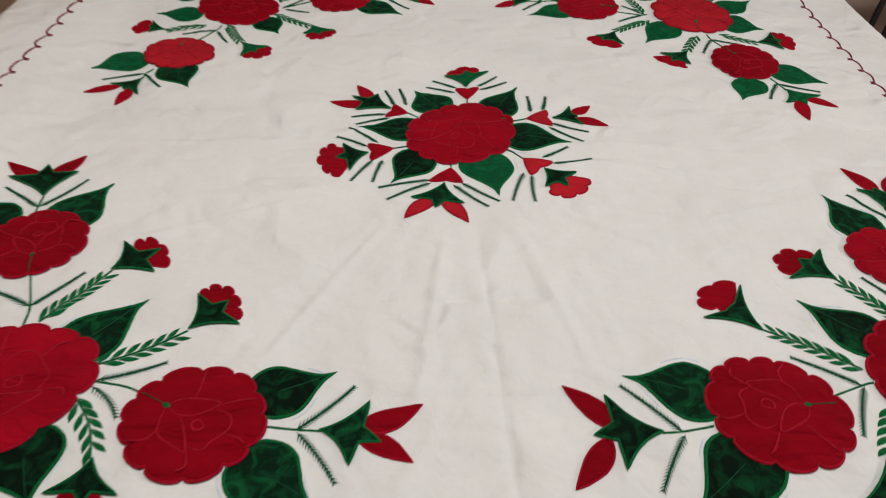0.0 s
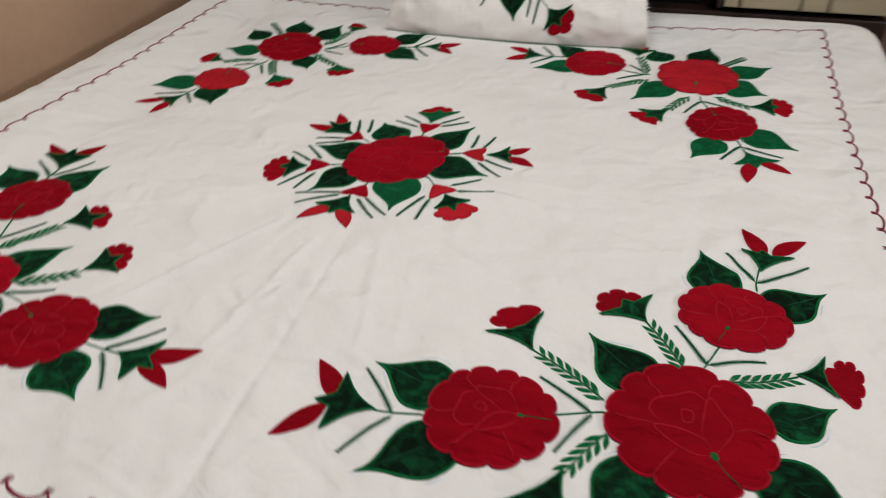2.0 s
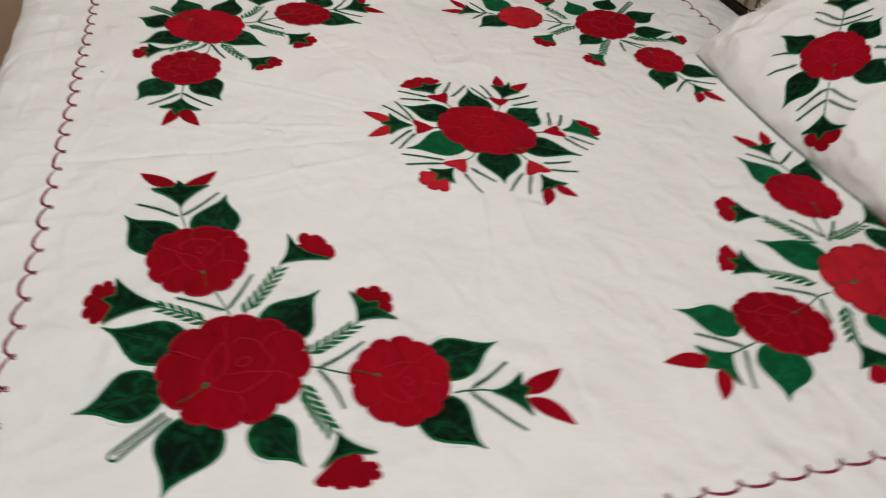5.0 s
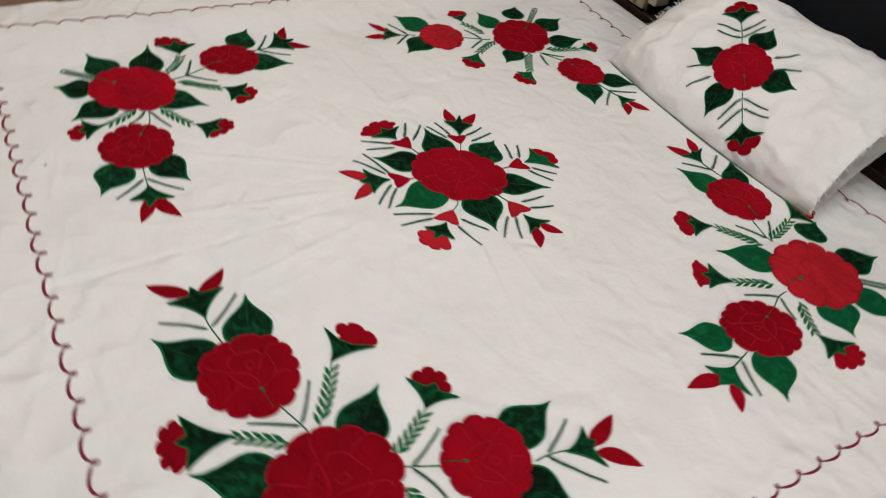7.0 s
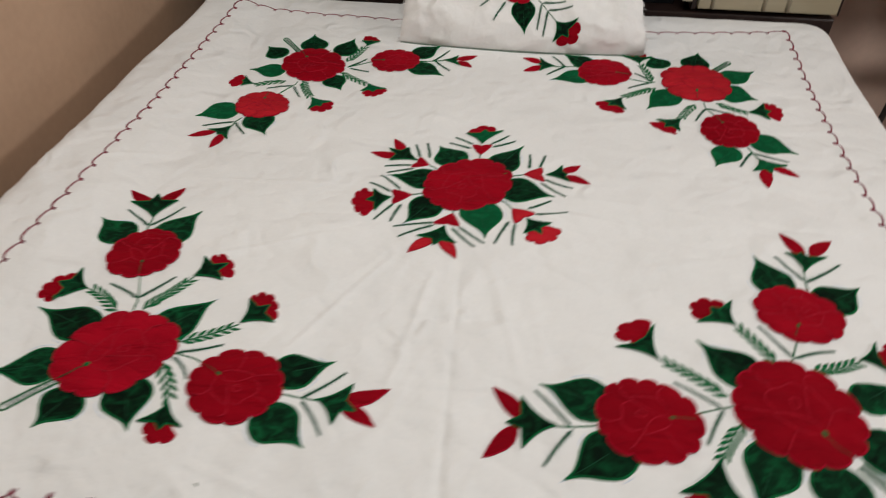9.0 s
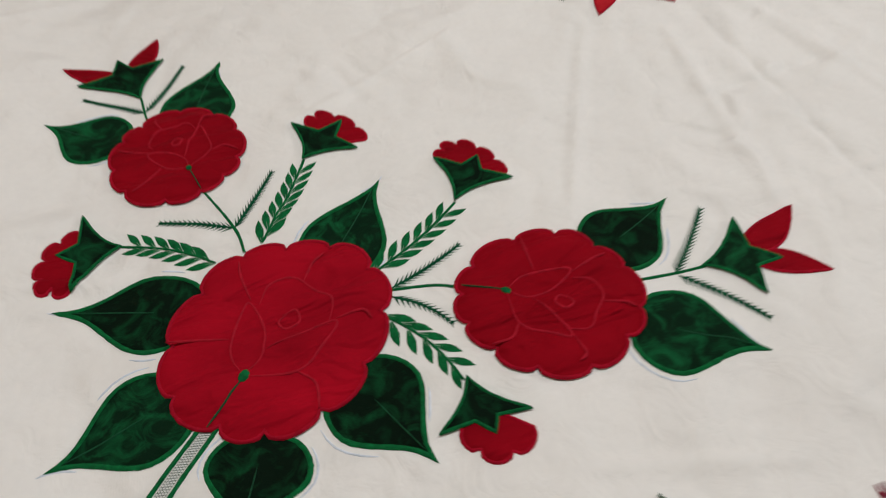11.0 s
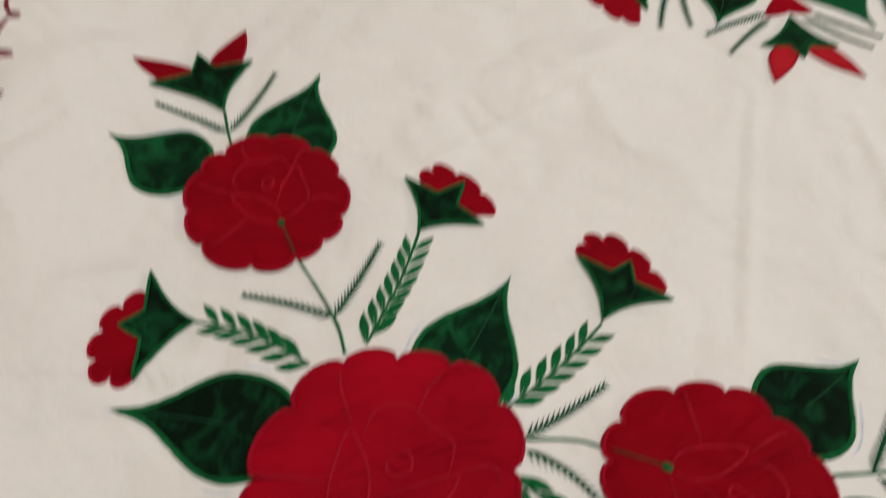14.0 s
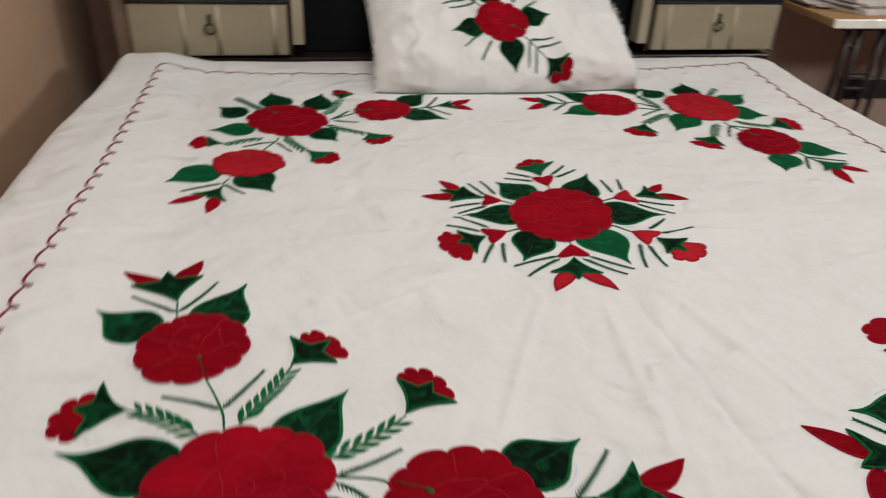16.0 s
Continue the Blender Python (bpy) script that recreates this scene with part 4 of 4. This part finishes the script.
wheat((0.4197, 0.5456), (0.3959, 0.6321))
wheat((0.4233, 0.5177), (0.3403, 0.4655))
wheat((0.5035, 0.4526), (0.4654, 0.3881))
wheat((0.5537, 0.4639), (0.6195, 0.4297))
round_bud((0.3959, 0.6321), (0.3555, 0.6647), (0.4322, 0.6676), (0.3915, 0.6656), (0.3692, 0.6711), (0.4164, 0.6731), (0.3915, 0.6982), M, D, seed=14)
round_bud((0.3403, 0.4655), (0.3462, 0.4116), (0.2975, 0.4447), (0.3059, 0.4266), (0.3409, 0.4039), (0.2888, 0.4428), (0.2917, 0.4068), M, G, seed=15)
round_bud((0.4654, 0.3881), (0.4562, 0.3350), (0.4106, 0.3785), (0.4238, 0.3476), (0.4472, 0.3239), (0.3977, 0.3651), (0.4093, 0.3401), M, G, seed=16)
round_bud((0.6195, 0.4297), (0.6620, 0.4745), (0.6608, 0.4030), (0.6704, 0.4383), (0.6629, 0.4726), (0.6786, 0.4051), (0.6947, 0.4510), M, G, seed=17)
stem_line([(0.4257, 0.5445), (0.4109, 0.5425), (0.3654, 0.5538)])
feather((0.4139, 0.5409), (0.3585, 0.5116))
feather((0.4179, 0.5475), (0.3805, 0.5843))
stem_line([(0.5259, 0.4598), (0.5286, 0.4381), (0.5433, 0.4061)])
feather((0.5286, 0.4392), (0.4958, 0.3828))
feather((0.5297, 0.4394), (0.5790, 0.4225))
stem_line([(0.2393, 0.6012), (0.2121, 0.5981), (0.1866, 0.5953)])
feather((0.2121, 0.5981), (0.1662, 0.5538))
feather((0.2121, 0.5981), (0.1803, 0.6461))
stem_line([(0.5876, 0.2838), (0.5923, 0.2656), (0.5986, 0.2383)])
feather((0.5923, 0.2656), (0.5557, 0.2047))
feather((0.5945, 0.2616), (0.6587, 0.2348))
spiky_bud((0.1866, 0.5953), (0.1490, 0.6321), (0.1480, 0.5686), (0.1464, 0.6035), (0.1492, 0.6168), (0.1064, 0.6274), (0.1500, 0.5916), (0.1084, 0.5641), M, G)
spiky_bud((0.5986, 0.2383), (0.5773, 0.1910), (0.6509, 0.2198), (0.6124, 0.1871), (0.6061, 0.1957), (0.5939, 0.1342), (0.6258, 0.2049), (0.6652, 0.1820), M, L)
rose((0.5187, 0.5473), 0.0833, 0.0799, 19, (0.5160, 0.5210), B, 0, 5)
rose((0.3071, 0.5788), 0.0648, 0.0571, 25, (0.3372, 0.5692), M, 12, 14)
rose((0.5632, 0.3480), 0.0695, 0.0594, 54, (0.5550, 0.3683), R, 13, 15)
# back-west
leaf((-0.5192, 0.5834), (-0.5508, 0.6121), 0.0598, D)
leaf((-0.4355, 0.6376), (-0.4477, 0.6914), 0.0685, G)
leaf((-0.3483, 0.6203), (-0.3356, 0.6773), 0.0611, D)
leaf((-0.5074, 0.4949), (-0.5610, 0.4923), 0.0601, L)
leaf((-0.3429, 0.4618), (-0.3171, 0.4210), 0.0551, D)
cut_stem((-0.4624, 0.5946), (-0.5159, 0.6546))
leaf((-0.1468, 0.6266), (-0.1055, 0.6649), 0.0565, D)
leaf((-0.1391, 0.5448), (-0.0837, 0.5146), 0.0620, G)
leaf((-0.5609, 0.2972), (-0.6084, 0.2617), 0.0719, L)
leaf((-0.4661, 0.2620), (-0.4339, 0.2072), 0.0696, G)
wheat((-0.3327, 0.5587), (-0.3009, 0.6414))
wheat((-0.4586, 0.4502), (-0.5283, 0.4189))
wheat((-0.4190, 0.4534), (-0.3768, 0.3769))
wheat((-0.3365, 0.5032), (-0.2574, 0.4547))
round_bud((-0.2981, 0.6385), (-0.3149, 0.6662), (-0.2669, 0.6674), (-0.2885, 0.6690), (-0.3113, 0.6738), (-0.2696, 0.6703), (-0.2989, 0.6924), R, G, seed=14)
round_bud((-0.5306, 0.4238), (-0.5602, 0.4579), (-0.5568, 0.4127), (-0.5617, 0.4356), (-0.5697, 0.4614), (-0.5657, 0.4151), (-0.5903, 0.4245), M, G, seed=15)
round_bud((-0.3768, 0.3769), (-0.3278, 0.3647), (-0.3713, 0.3249), (-0.3458, 0.3407), (-0.3267, 0.3650), (-0.3673, 0.3259), (-0.3281, 0.3260), M, L, seed=16)
round_bud((-0.2580, 0.4566), (-0.2696, 0.4202), (-0.2126, 0.4388), (-0.2403, 0.4195), (-0.2639, 0.4163), (-0.2117, 0.4360), (-0.2347, 0.4027), M, L, seed=17)
stem_line([(-0.3255, 0.5327), (-0.3072, 0.5441), (-0.2735, 0.5653)])
feather((-0.3245, 0.5351), (-0.2850, 0.5794))
feather((-0.3194, 0.5285), (-0.2695, 0.5173))
stem_line([(-0.4289, 0.4491), (-0.4349, 0.4286), (-0.4587, 0.3833)])
feather((-0.4349, 0.4286), (-0.4930, 0.4084))
feather((-0.4327, 0.4259), (-0.4044, 0.3758))
stem_line([(-0.1519, 0.5814), (-0.1192, 0.5859), (-0.0924, 0.5914)])
feather((-0.1192, 0.5859), (-0.0823, 0.6442))
feather((-0.1138, 0.5870), (-0.0705, 0.5412))
stem_line([(-0.5093, 0.2730), (-0.5177, 0.2542), (-0.5178, 0.2347)])
feather((-0.5201, 0.2557), (-0.5821, 0.2302))
feather((-0.5177, 0.2542), (-0.4802, 0.2054))
spiky_bud((-0.0924, 0.5914), (-0.0564, 0.6169), (-0.0483, 0.5687), (-0.0593, 0.5928), (-0.0569, 0.6018), (-0.0109, 0.6207), (-0.0507, 0.5840), (-0.0183, 0.5614), M, G)
spiky_bud((-0.5178, 0.2347), (-0.5624, 0.2143), (-0.5073, 0.1772), (-0.5360, 0.1957), (-0.5539, 0.2067), (-0.5928, 0.1798), (-0.5229, 0.1894), (-0.5331, 0.1421), M, G)
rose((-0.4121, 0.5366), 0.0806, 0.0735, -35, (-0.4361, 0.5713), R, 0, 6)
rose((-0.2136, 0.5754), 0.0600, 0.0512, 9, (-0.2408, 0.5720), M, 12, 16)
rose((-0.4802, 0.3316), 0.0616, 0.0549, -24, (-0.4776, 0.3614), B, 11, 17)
# the centre spray
leaf((0.0776, 0.1599), (0.1170, 0.2296), 0.0647, D)
leaf((0.1137, 0.0675), (0.1806, 0.0550), 0.0783, D)
leaf((0.0446, -0.0163), (0.0561, -0.0893), 0.0772, L)
leaf((-0.0606, -0.0091), (-0.0917, -0.0615), 0.0628, D)
leaf((-0.0772, 0.0827), (-0.1457, 0.0871), 0.0674, D)
leaf((-0.0300, 0.1710), (-0.0581, 0.2109), 0.0727, G)
heart((0.0289, 0.1873), (0.0113, 0.2213), (0.0504, 0.2248), M)
heart((0.1206, 0.1214), (0.1544, 0.1509), (0.1580, 0.1045), B)
heart((0.1014, 0.0073), (0.1410, -0.0050), (0.1063, -0.0348), B)
heart((-0.0070, -0.0230), (-0.0382, -0.0537), (0.0080, -0.0558), M)
heart((-0.0908, 0.0261), (-0.1260, 0.0376), (-0.1202, -0.0055), M)
heart((-0.0707, 0.1328), (-0.0900, 0.1577), (-0.1037, 0.1214), M)
stem_line([(0.0273, 0.1607), (0.0292, 0.1918)])
stem_line([(0.0922, 0.1120), (0.1250, 0.1233)])
stem_line([(0.0759, 0.0343), (0.0887, 0.0258), (0.1037, 0.0045)])
stem_line([(-0.0066, -0.0127), (-0.0072, -0.0278)])
stem_line([(-0.0669, 0.0335), (-0.0939, 0.0253)])
stem_line([(-0.0528, 0.1216), (-0.0737, 0.1352)])
feather((0.0125, 0.2279), (-0.0273, 0.2497))
feather((0.0095, 0.2110), (-0.0389, 0.2256))
feather((0.0486, 0.2323), (0.0858, 0.2693))
feather((0.0523, 0.2203), (0.1009, 0.2488))
feather((0.1301, 0.1456), (0.1315, 0.2007))
feather((0.1503, 0.1525), (0.1628, 0.2020))
feather((0.1593, 0.1128), (0.2154, 0.0878))
feather((0.1531, 0.0994), (0.2014, 0.0580))
feather((0.1292, 0.0067), (0.1733, 0.0411))
feather((0.1424, -0.0085), (0.2029, 0.0053))
feather((0.0975, -0.0304), (0.0735, -0.1029))
feather((0.1079, -0.0368), (0.1043, -0.1035))
feather((-0.0374, -0.0524), (-0.1092, -0.0746))
feather((-0.0369, -0.0601), (-0.0970, -0.1018))
feather((0.0060, -0.0591), (0.0558, -0.1033))
feather((-0.0058, -0.0645), (0.0396, -0.1155))
feather((-0.1138, 0.0417), (-0.1597, 0.0866))
feather((-0.1287, 0.0301), (-0.1765, 0.0586))
feather((-0.1194, -0.0055), (-0.1475, -0.0597))
feather((-0.1052, -0.0037), (-0.1176, -0.0621))
feather((-0.0921, 0.1577), (-0.1081, 0.2106))
feather((-0.0726, 0.1602), (-0.0846, 0.2190))
feather((-0.1048, 0.1298), (-0.1588, 0.1210))
feather((-0.0982, 0.1174), (-0.1503, 0.0966))
round_bud((0.0291, 0.2286), (-0.0063, 0.2670), (0.0725, 0.2863), (0.0338, 0.2864), (-0.0018, 0.2662), (0.0562, 0.2865), (0.0263, 0.3030), M, L, seed=42)
round_bud((0.1280, -0.0227), (0.1231, -0.0659), (0.1725, -0.0331), (0.1563, -0.0651), (0.1259, -0.0784), (0.1866, -0.0481), (0.1666, -0.0850), B, D, seed=43)
round_bud((-0.1278, 0.0119), (-0.1657, 0.0363), (-0.1511, -0.0337), (-0.1721, -0.0014), (-0.1792, 0.0359), (-0.1645, -0.0492), (-0.1969, -0.0077), M, D, seed=44)
spiky_bud((0.1637, 0.1273), (0.1967, 0.1657), (0.2105, 0.1097), (0.2055, 0.1348), (0.1996, 0.1501), (0.2325, 0.1697), (0.2049, 0.1246), (0.2490, 0.1045), M, D)
spiky_bud((-0.0177, -0.0616), (-0.0636, -0.0969), (0.0069, -0.1085), (-0.0318, -0.1182), (-0.0348, -0.1005), (-0.0729, -0.1435), (-0.0216, -0.1020), (0.0105, -0.1508), B, G)
spiky_bud((-0.0969, 0.1471), (-0.1198, 0.1946), (-0.1532, 0.1423), (-0.1612, 0.1866), (-0.1341, 0.1788), (-0.1562, 0.2251), (-0.1438, 0.1599), (-0.1960, 0.1692), M, D)
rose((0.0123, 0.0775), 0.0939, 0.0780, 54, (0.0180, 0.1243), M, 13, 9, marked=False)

chalk = stitches("chalk_tracing", CHALK_LINES, 0.0017, 0.00025, CHALK, sheet, on_bed, 0.0003)
tagged(chalk, "faint broken blue chalk tracing round the leaves", "", kind="stuff")

# ---- the pillow ----


def pillow_side(u, s):
    """The cover's sides draw in a little, more so at one end."""
    u *= 1 - 0.035 * math.sin(math.pi * min(1.0, s / PIL_LONG)) + 0.006 * noise.noise(Vector((s * 22, u, 2)))
    return u - (0.022 + 0.012 * smooth01(2.2 * s / PIL_LONG)) * max(0.0, u / PIL_U) ** 2


def pillow_mesh():
    nu, nv = 90, 84
    verts, faces = [], []
    ease = lambda t: 0.5 - 0.5 * math.cos(math.pi * t)
    for face in (1, -1):
        for j in range(nv + 1):
            for i in range(nu + 1):
                u, s = (2 * ease(i / nu) - 1) * PIL_U, j / nv * PIL_LONG
                u = pillow_side(u, s)
                p = on_pillow(u, s)
                if face < 0:
                    v, w, _, _ = pillow_at(u, s)
                    low = -0.25 * w - 0.0005
                    p = Vector((p.x, PIL_Y + v * math.cos(PIL_TILT) - low * math.sin(PIL_TILT), PIL_Z + v * math.sin(PIL_TILT) + low * math.cos(PIL_TILT)))
                verts.append(p)
    w = nu + 1
    off = w * (nv + 1)
    for j in range(nv):
        for i in range(nu):
            a = j * w + i
            faces.append((a, a + 1, a + w + 1, a + w))
            faces.append((off + a, off + a + w, off + a + w + 1, off + a + 1))
    return verts, faces


pillow = mesh("pillow", *pillow_mesh(), PILLOW_COTTON)
tagged(pillow, "plump white pillow with frayed cover and red rose applique", "pillow")
# Grey tube for the lower seam and the dark shadow line along it.
seam = [on_pillow(pillow_side(u, 0.0), 0.0, 0.0) for u in (PIL_U * (k / 40 * 1.96 - 0.98) for k in range(41))]
part("seam", tube([p + Vector((0, -0.001, -0.002 + 0.0015 * noise.noise(p * 30))) for p in seam], 0.0018, 6), GREY_THREAD, pillow, "thin grey seam, also the shadow line below the pillow", smooth=True)
# frayed threads along both open ends
rnd = random.Random(12)
for sg in (1, -1):
    verts, faces = [], []
    for k in range(110):
        v = PIL_LONG * (0.02 + 0.96 * rnd.random())
        p = on_pillow(pillow_side(sg * PIL_U * 0.99, v), v, 0.004 * rnd.random())
        e = Vector((sg, rnd.uniform(-0.7, 0.7), rnd.uniform(-0.7, 0.5))).normalized() * rnd.uniform(0.006, 0.017)
        q = Vector((0, 0.0004, 0.0005))
        i = len(verts)
        verts += [p - q, p + q, p + e * 0.6 + q * 0.8, p + e * 0.6 - q * 0.8, p + e + Vector((0, 0, -0.002))]
        faces += [(i, i + 1, i + 2, i + 3), (i + 3, i + 2, i + 4)]
    fringe = mesh("fringe", verts, faces, PILLOW_COTTON, pillow, "loose white frayed threads")

PC = Vector((-0.022, 0.174))
for k, (ang, far) in enumerate(((-81, 0.128), (13, 0.126), (104, 0.124), (194, 0.126))):
    d = Vector((math.cos(radians(ang)), math.sin(radians(ang))))
    leaf(PC + d * 0.078, PC + d * far, 0.058, D, pillow, on_pillow, edge=0.0028, chalk=False)
rose(PC, 0.060, 0.058, 0, PC + Vector((0.025, -0.021)), M, 12, 15, pillow, on_pillow)
for ang in (-43, 137):
    d = Vector((math.cos(radians(ang)), math.sin(radians(ang))))
    to = frame2(PC, d)
    stem_line([to(0, 0.064), to(0.001, 0.10), to(0, 0.134)], 0.0022, pillow, on_pillow)
    round_bud(to(0, 0.130), to(-0.040, 0.168), to(0.038, 0.162), to(0.004, 0.180), to(-0.034, 0.172), to(0.034, 0.170), to(0, 0.200), R, D, 7 + ang, pillow, on_pillow)
    for q in (0.078, 0.100):
        for sg in (-1, 1):
            feather(to(0, q), to(sg * 0.050, q + 0.036), 0, pillow, on_pillow)
    for q in (-12, 12):
        e = Vector((math.cos(radians(ang + 90 + q)), math.sin(radians(ang + 90 + q))))
        feather(PC + e * 0.064, PC + e * 0.118, 0, pillow, on_pillow)

# a bit of fluff left on the cloth
lint = thing("lint", "small curled grey bit of lint on the bed sheet", "lint", at=on_bed(-0.258, -0.612, 0.0))
curl = [(0.0012 * k * math.cos(k * 0.9) * 0.5, 0.0009 * k - 0.002, 0.0012 + 0.0006 * math.sin(k * 1.3)) for k in range(6)]
part("thread", tube(curl, 0.0009, 6), GREY_THREAD, lint, smooth=True)

# ---- the sewing table by the wall ----
TZ = BED + 0.143
table = thing("sewing_table", "treadle sewing table with worn wooden top and black iron stand", "sewing table")
TL = [Vector((1.125, 0.93)), Vector((1.205, 1.315)), Vector((2.05, 1.315)), Vector((2.05, 0.93))]


def slab(ring, z0, z1, bevel=0.003):
    bm = bmesh.new()
    lo = [bm.verts.new((p.x, p.y, z0)) for p in ring]
    hi = [bm.verts.new((p.x, p.y, z1)) for p in ring]
    bm.faces.new(lo)
    bm.faces.new(hi)
    for k in range(len(ring)):
        bm.faces.new((lo[k], lo[(k + 1) % len(ring)], hi[(k + 1) % len(ring)], hi[k]))
    bmesh.ops.bevel(bm, geom=list(bm.edges), offset=bevel, segments=2, affect="EDGES", profile=0.5)
    return bm


part("tabletop", slab(TL, TZ - 0.022, TZ), TABLE_WOOD, table)
part("front_edging", slab([Vector((1.123, 0.922)), Vector((1.125, 0.929)), Vector((2.05, 0.929)), Vector((2.05, 0.922))], TZ - 0.024, TZ + 0.001, 0.002), TABLE_EDGE, table, "pale shiny worn edging strip, its highlight in the colour")
for x, y, lean in ((1.236, 0.985, -0.012), (1.272, 0.985, 0.012), (1.353, 0.985, -0.004), (1.392, 0.985, 0.004)):
    part("leg", tube([(x, y, TZ - 0.021), (x + lean * 0.3, y + 0.005, 0.55), (x + lean, y + 0.015, 0.30), (x - 0.02, y + 0.02, 0.0)], 0.0125, 10, 0.7), STEEL, table, "black cast-iron leg bar", smooth=True)
for x0, x1, y, z in ((1.279, 1.352, 0.985, 0.574), (1.282, 1.350, 0.985, 0.525), (1.235, 1.275, 0.985, 0.655)):
    part("rung", tube([(x0, y, z), (x1, y, z)], 0.007, 8), STEEL, table, smooth=True)
part("cross_panel", box(1.30, 1.72, 1.03, 1.045, 0.475, 0.545, 0.004), STEEL, table, "dull black iron cross panel")
part("post", box(1.66, 1.745, 0.99, 1.03, 0.0, TZ - 0.0225, 0.008), STEEL, table)
part("brace", tube([(1.475, 0.975, TZ - 0.024), (1.455, 0.975, TZ - 0.10), (1.47, 0.975, TZ - 0.13)], 0.005, 8), BARE_STEEL, table, "bare steel rod", smooth=True)
ring = [(1.71 + 0.15 * math.cos(a), 0.97, 0.30 + 0.15 * math.sin(a)) for a in (k * math.tau / 36 for k in range(37))]
wheel = part("flywheel", tube(ring, 0.014, 8), STEEL, table, "round black iron treadle wheel", smooth=True)
for k in range(5):
    a = k * math.tau / 5 + 0.3
    part("spoke", tube([(1.71, 0.97, 0.30), (1.71 + 0.07 * math.cos(a + 0.15), 0.97, 0.30 + 0.07 * math.sin(a + 0.15)), (1.71 + 0.14 * math.cos(a), 0.97, 0.30 + 0.14 * math.sin(a))], 0.007, 8), STEEL, wheel, smooth=True)
for x in (1.80, 1.86, 1.93):
    part("leg", tube([(x + 0.05, 0.99, TZ - 0.021), (x + 0.02, 0.99, 0.5), (x - 0.05, 1.0, 0.22), (x, 1.01, 0.0)], 0.010, 8), STEEL, table, smooth=True)
part("under_frame", box(1.20, 1.95, 0.965, 0.99, TZ - 0.040, TZ - 0.0225, 0.003), STEEL, table)

bag = thing("plastic_bag", "crumpled dark green plastic bag on the floor", "bag", at=(1.84, 0.82, 0))
bm = bmesh.new()
bmesh.ops.create_icosphere(bm, subdivisions=4, radius=0.15)
for v in bm.verts:
    k = 1 + 0.35 * noise.noise(v.co * 9) + 0.16 * noise.noise(v.co * 24)
    v.co = Vector((v.co.x * k, v.co.y * k * 0.8, max(0.0005, 0.24 + v.co.z * 1.75 * k)))
part("body", bm, BAG, bag, smooth=True)


def paper_stack(x, y, w, h, z, sheets, turn, seed):
    r = random.Random(seed)
    ob = thing("newspaper_pile", "loose pile of folded newspapers on the table", "newspapers", at=(x, y, z))
    ob.rotation_euler = (0, 0, radians(turn))
    zz = 0.0006
    for k in range(sheets):
        bm = bmesh.new()
        t = r.uniform(0.003, 0.006)
        a, ox, oy = radians(r.uniform(-7, 7)), r.uniform(-0.012, 0.012), r.uniform(-0.012, 0.012)
        n = 10
        grid = {}
        for s, zo in ((0, 0.0), (1, t)):
            for i in range(n + 1):
                for j in range(5):
                    px, py = (i / n - 0.5) * w, (j / 4 - 0.5) * h
                    curl = 0.006 * (abs(px) / (w / 2)) ** 3 * r.random() if s else 0.0
                    grid[s, i, j] = bm.verts.new((px * math.cos(a) - py * math.sin(a) + ox, px * math.sin(a) + py * math.cos(a) + oy, zz + zo + curl))
        for i in range(n):
            for j in range(4):
                bm.faces.new([grid[1, i, j], grid[1, i + 1, j], grid[1, i + 1, j + 1], grid[1, i, j + 1]])
                bm.faces.new([grid[0, i, j], grid[0, i, j + 1], grid[0, i + 1, j + 1], grid[0, i + 1, j]])
        for i in range(n):
            bm.faces.new([grid[0, i, 0], grid[0, i + 1, 0], grid[1, i + 1, 0], grid[1, i, 0]])
            bm.faces.new([grid[0, i, 4], grid[1, i, 4], grid[1, i + 1, 4], grid[0, i + 1, 4]])
        for j in range(4):
            bm.faces.new([grid[0, 0, j], grid[1, 0, j], grid[1, 0, j + 1], grid[0, 0, j + 1]])
            bm.faces.new([grid[0, n, j], grid[0, n, j + 1], grid[1, n, j + 1], grid[1, n, j]])
        part("newspaper", bm, PAPER, ob, smooth=False)
        zz += t + 0.0012


paper_stack(1.40, 1.15, 0.30, 0.24, TZ, 6, 8, 2)
paper_stack(1.27, 1.20, 0.14, 0.20, TZ, 3, -12, 5)
can = thing("red_tin", "small red tin on the table", "tin", at=(1.64, 1.10, TZ))
part("body", tube([(0, 0, 0.0005), (0, 0, 0.10)], 0.035, 24), RED_PLASTIC, can, smooth=True)
part("lid", tube([(0, 0, 0.1005), (0, 0, 0.112)], 0.037, 24), BARE_STEEL, can, "shiny metal lid", smooth=True)
# housing added for the assumed ceiling light, out of view
ceil = thing("assumed_ceiling_lamp", "flat white housing of an assumed, unseen ceiling lamp", "ceiling lamp", at=(LAMP_X, LAMP_Y, TOP))
part("housing", box(-0.64, 0.64, -0.21, 0.21, -0.03, -0.0005, 0.006), WHITEWASH, ceil)
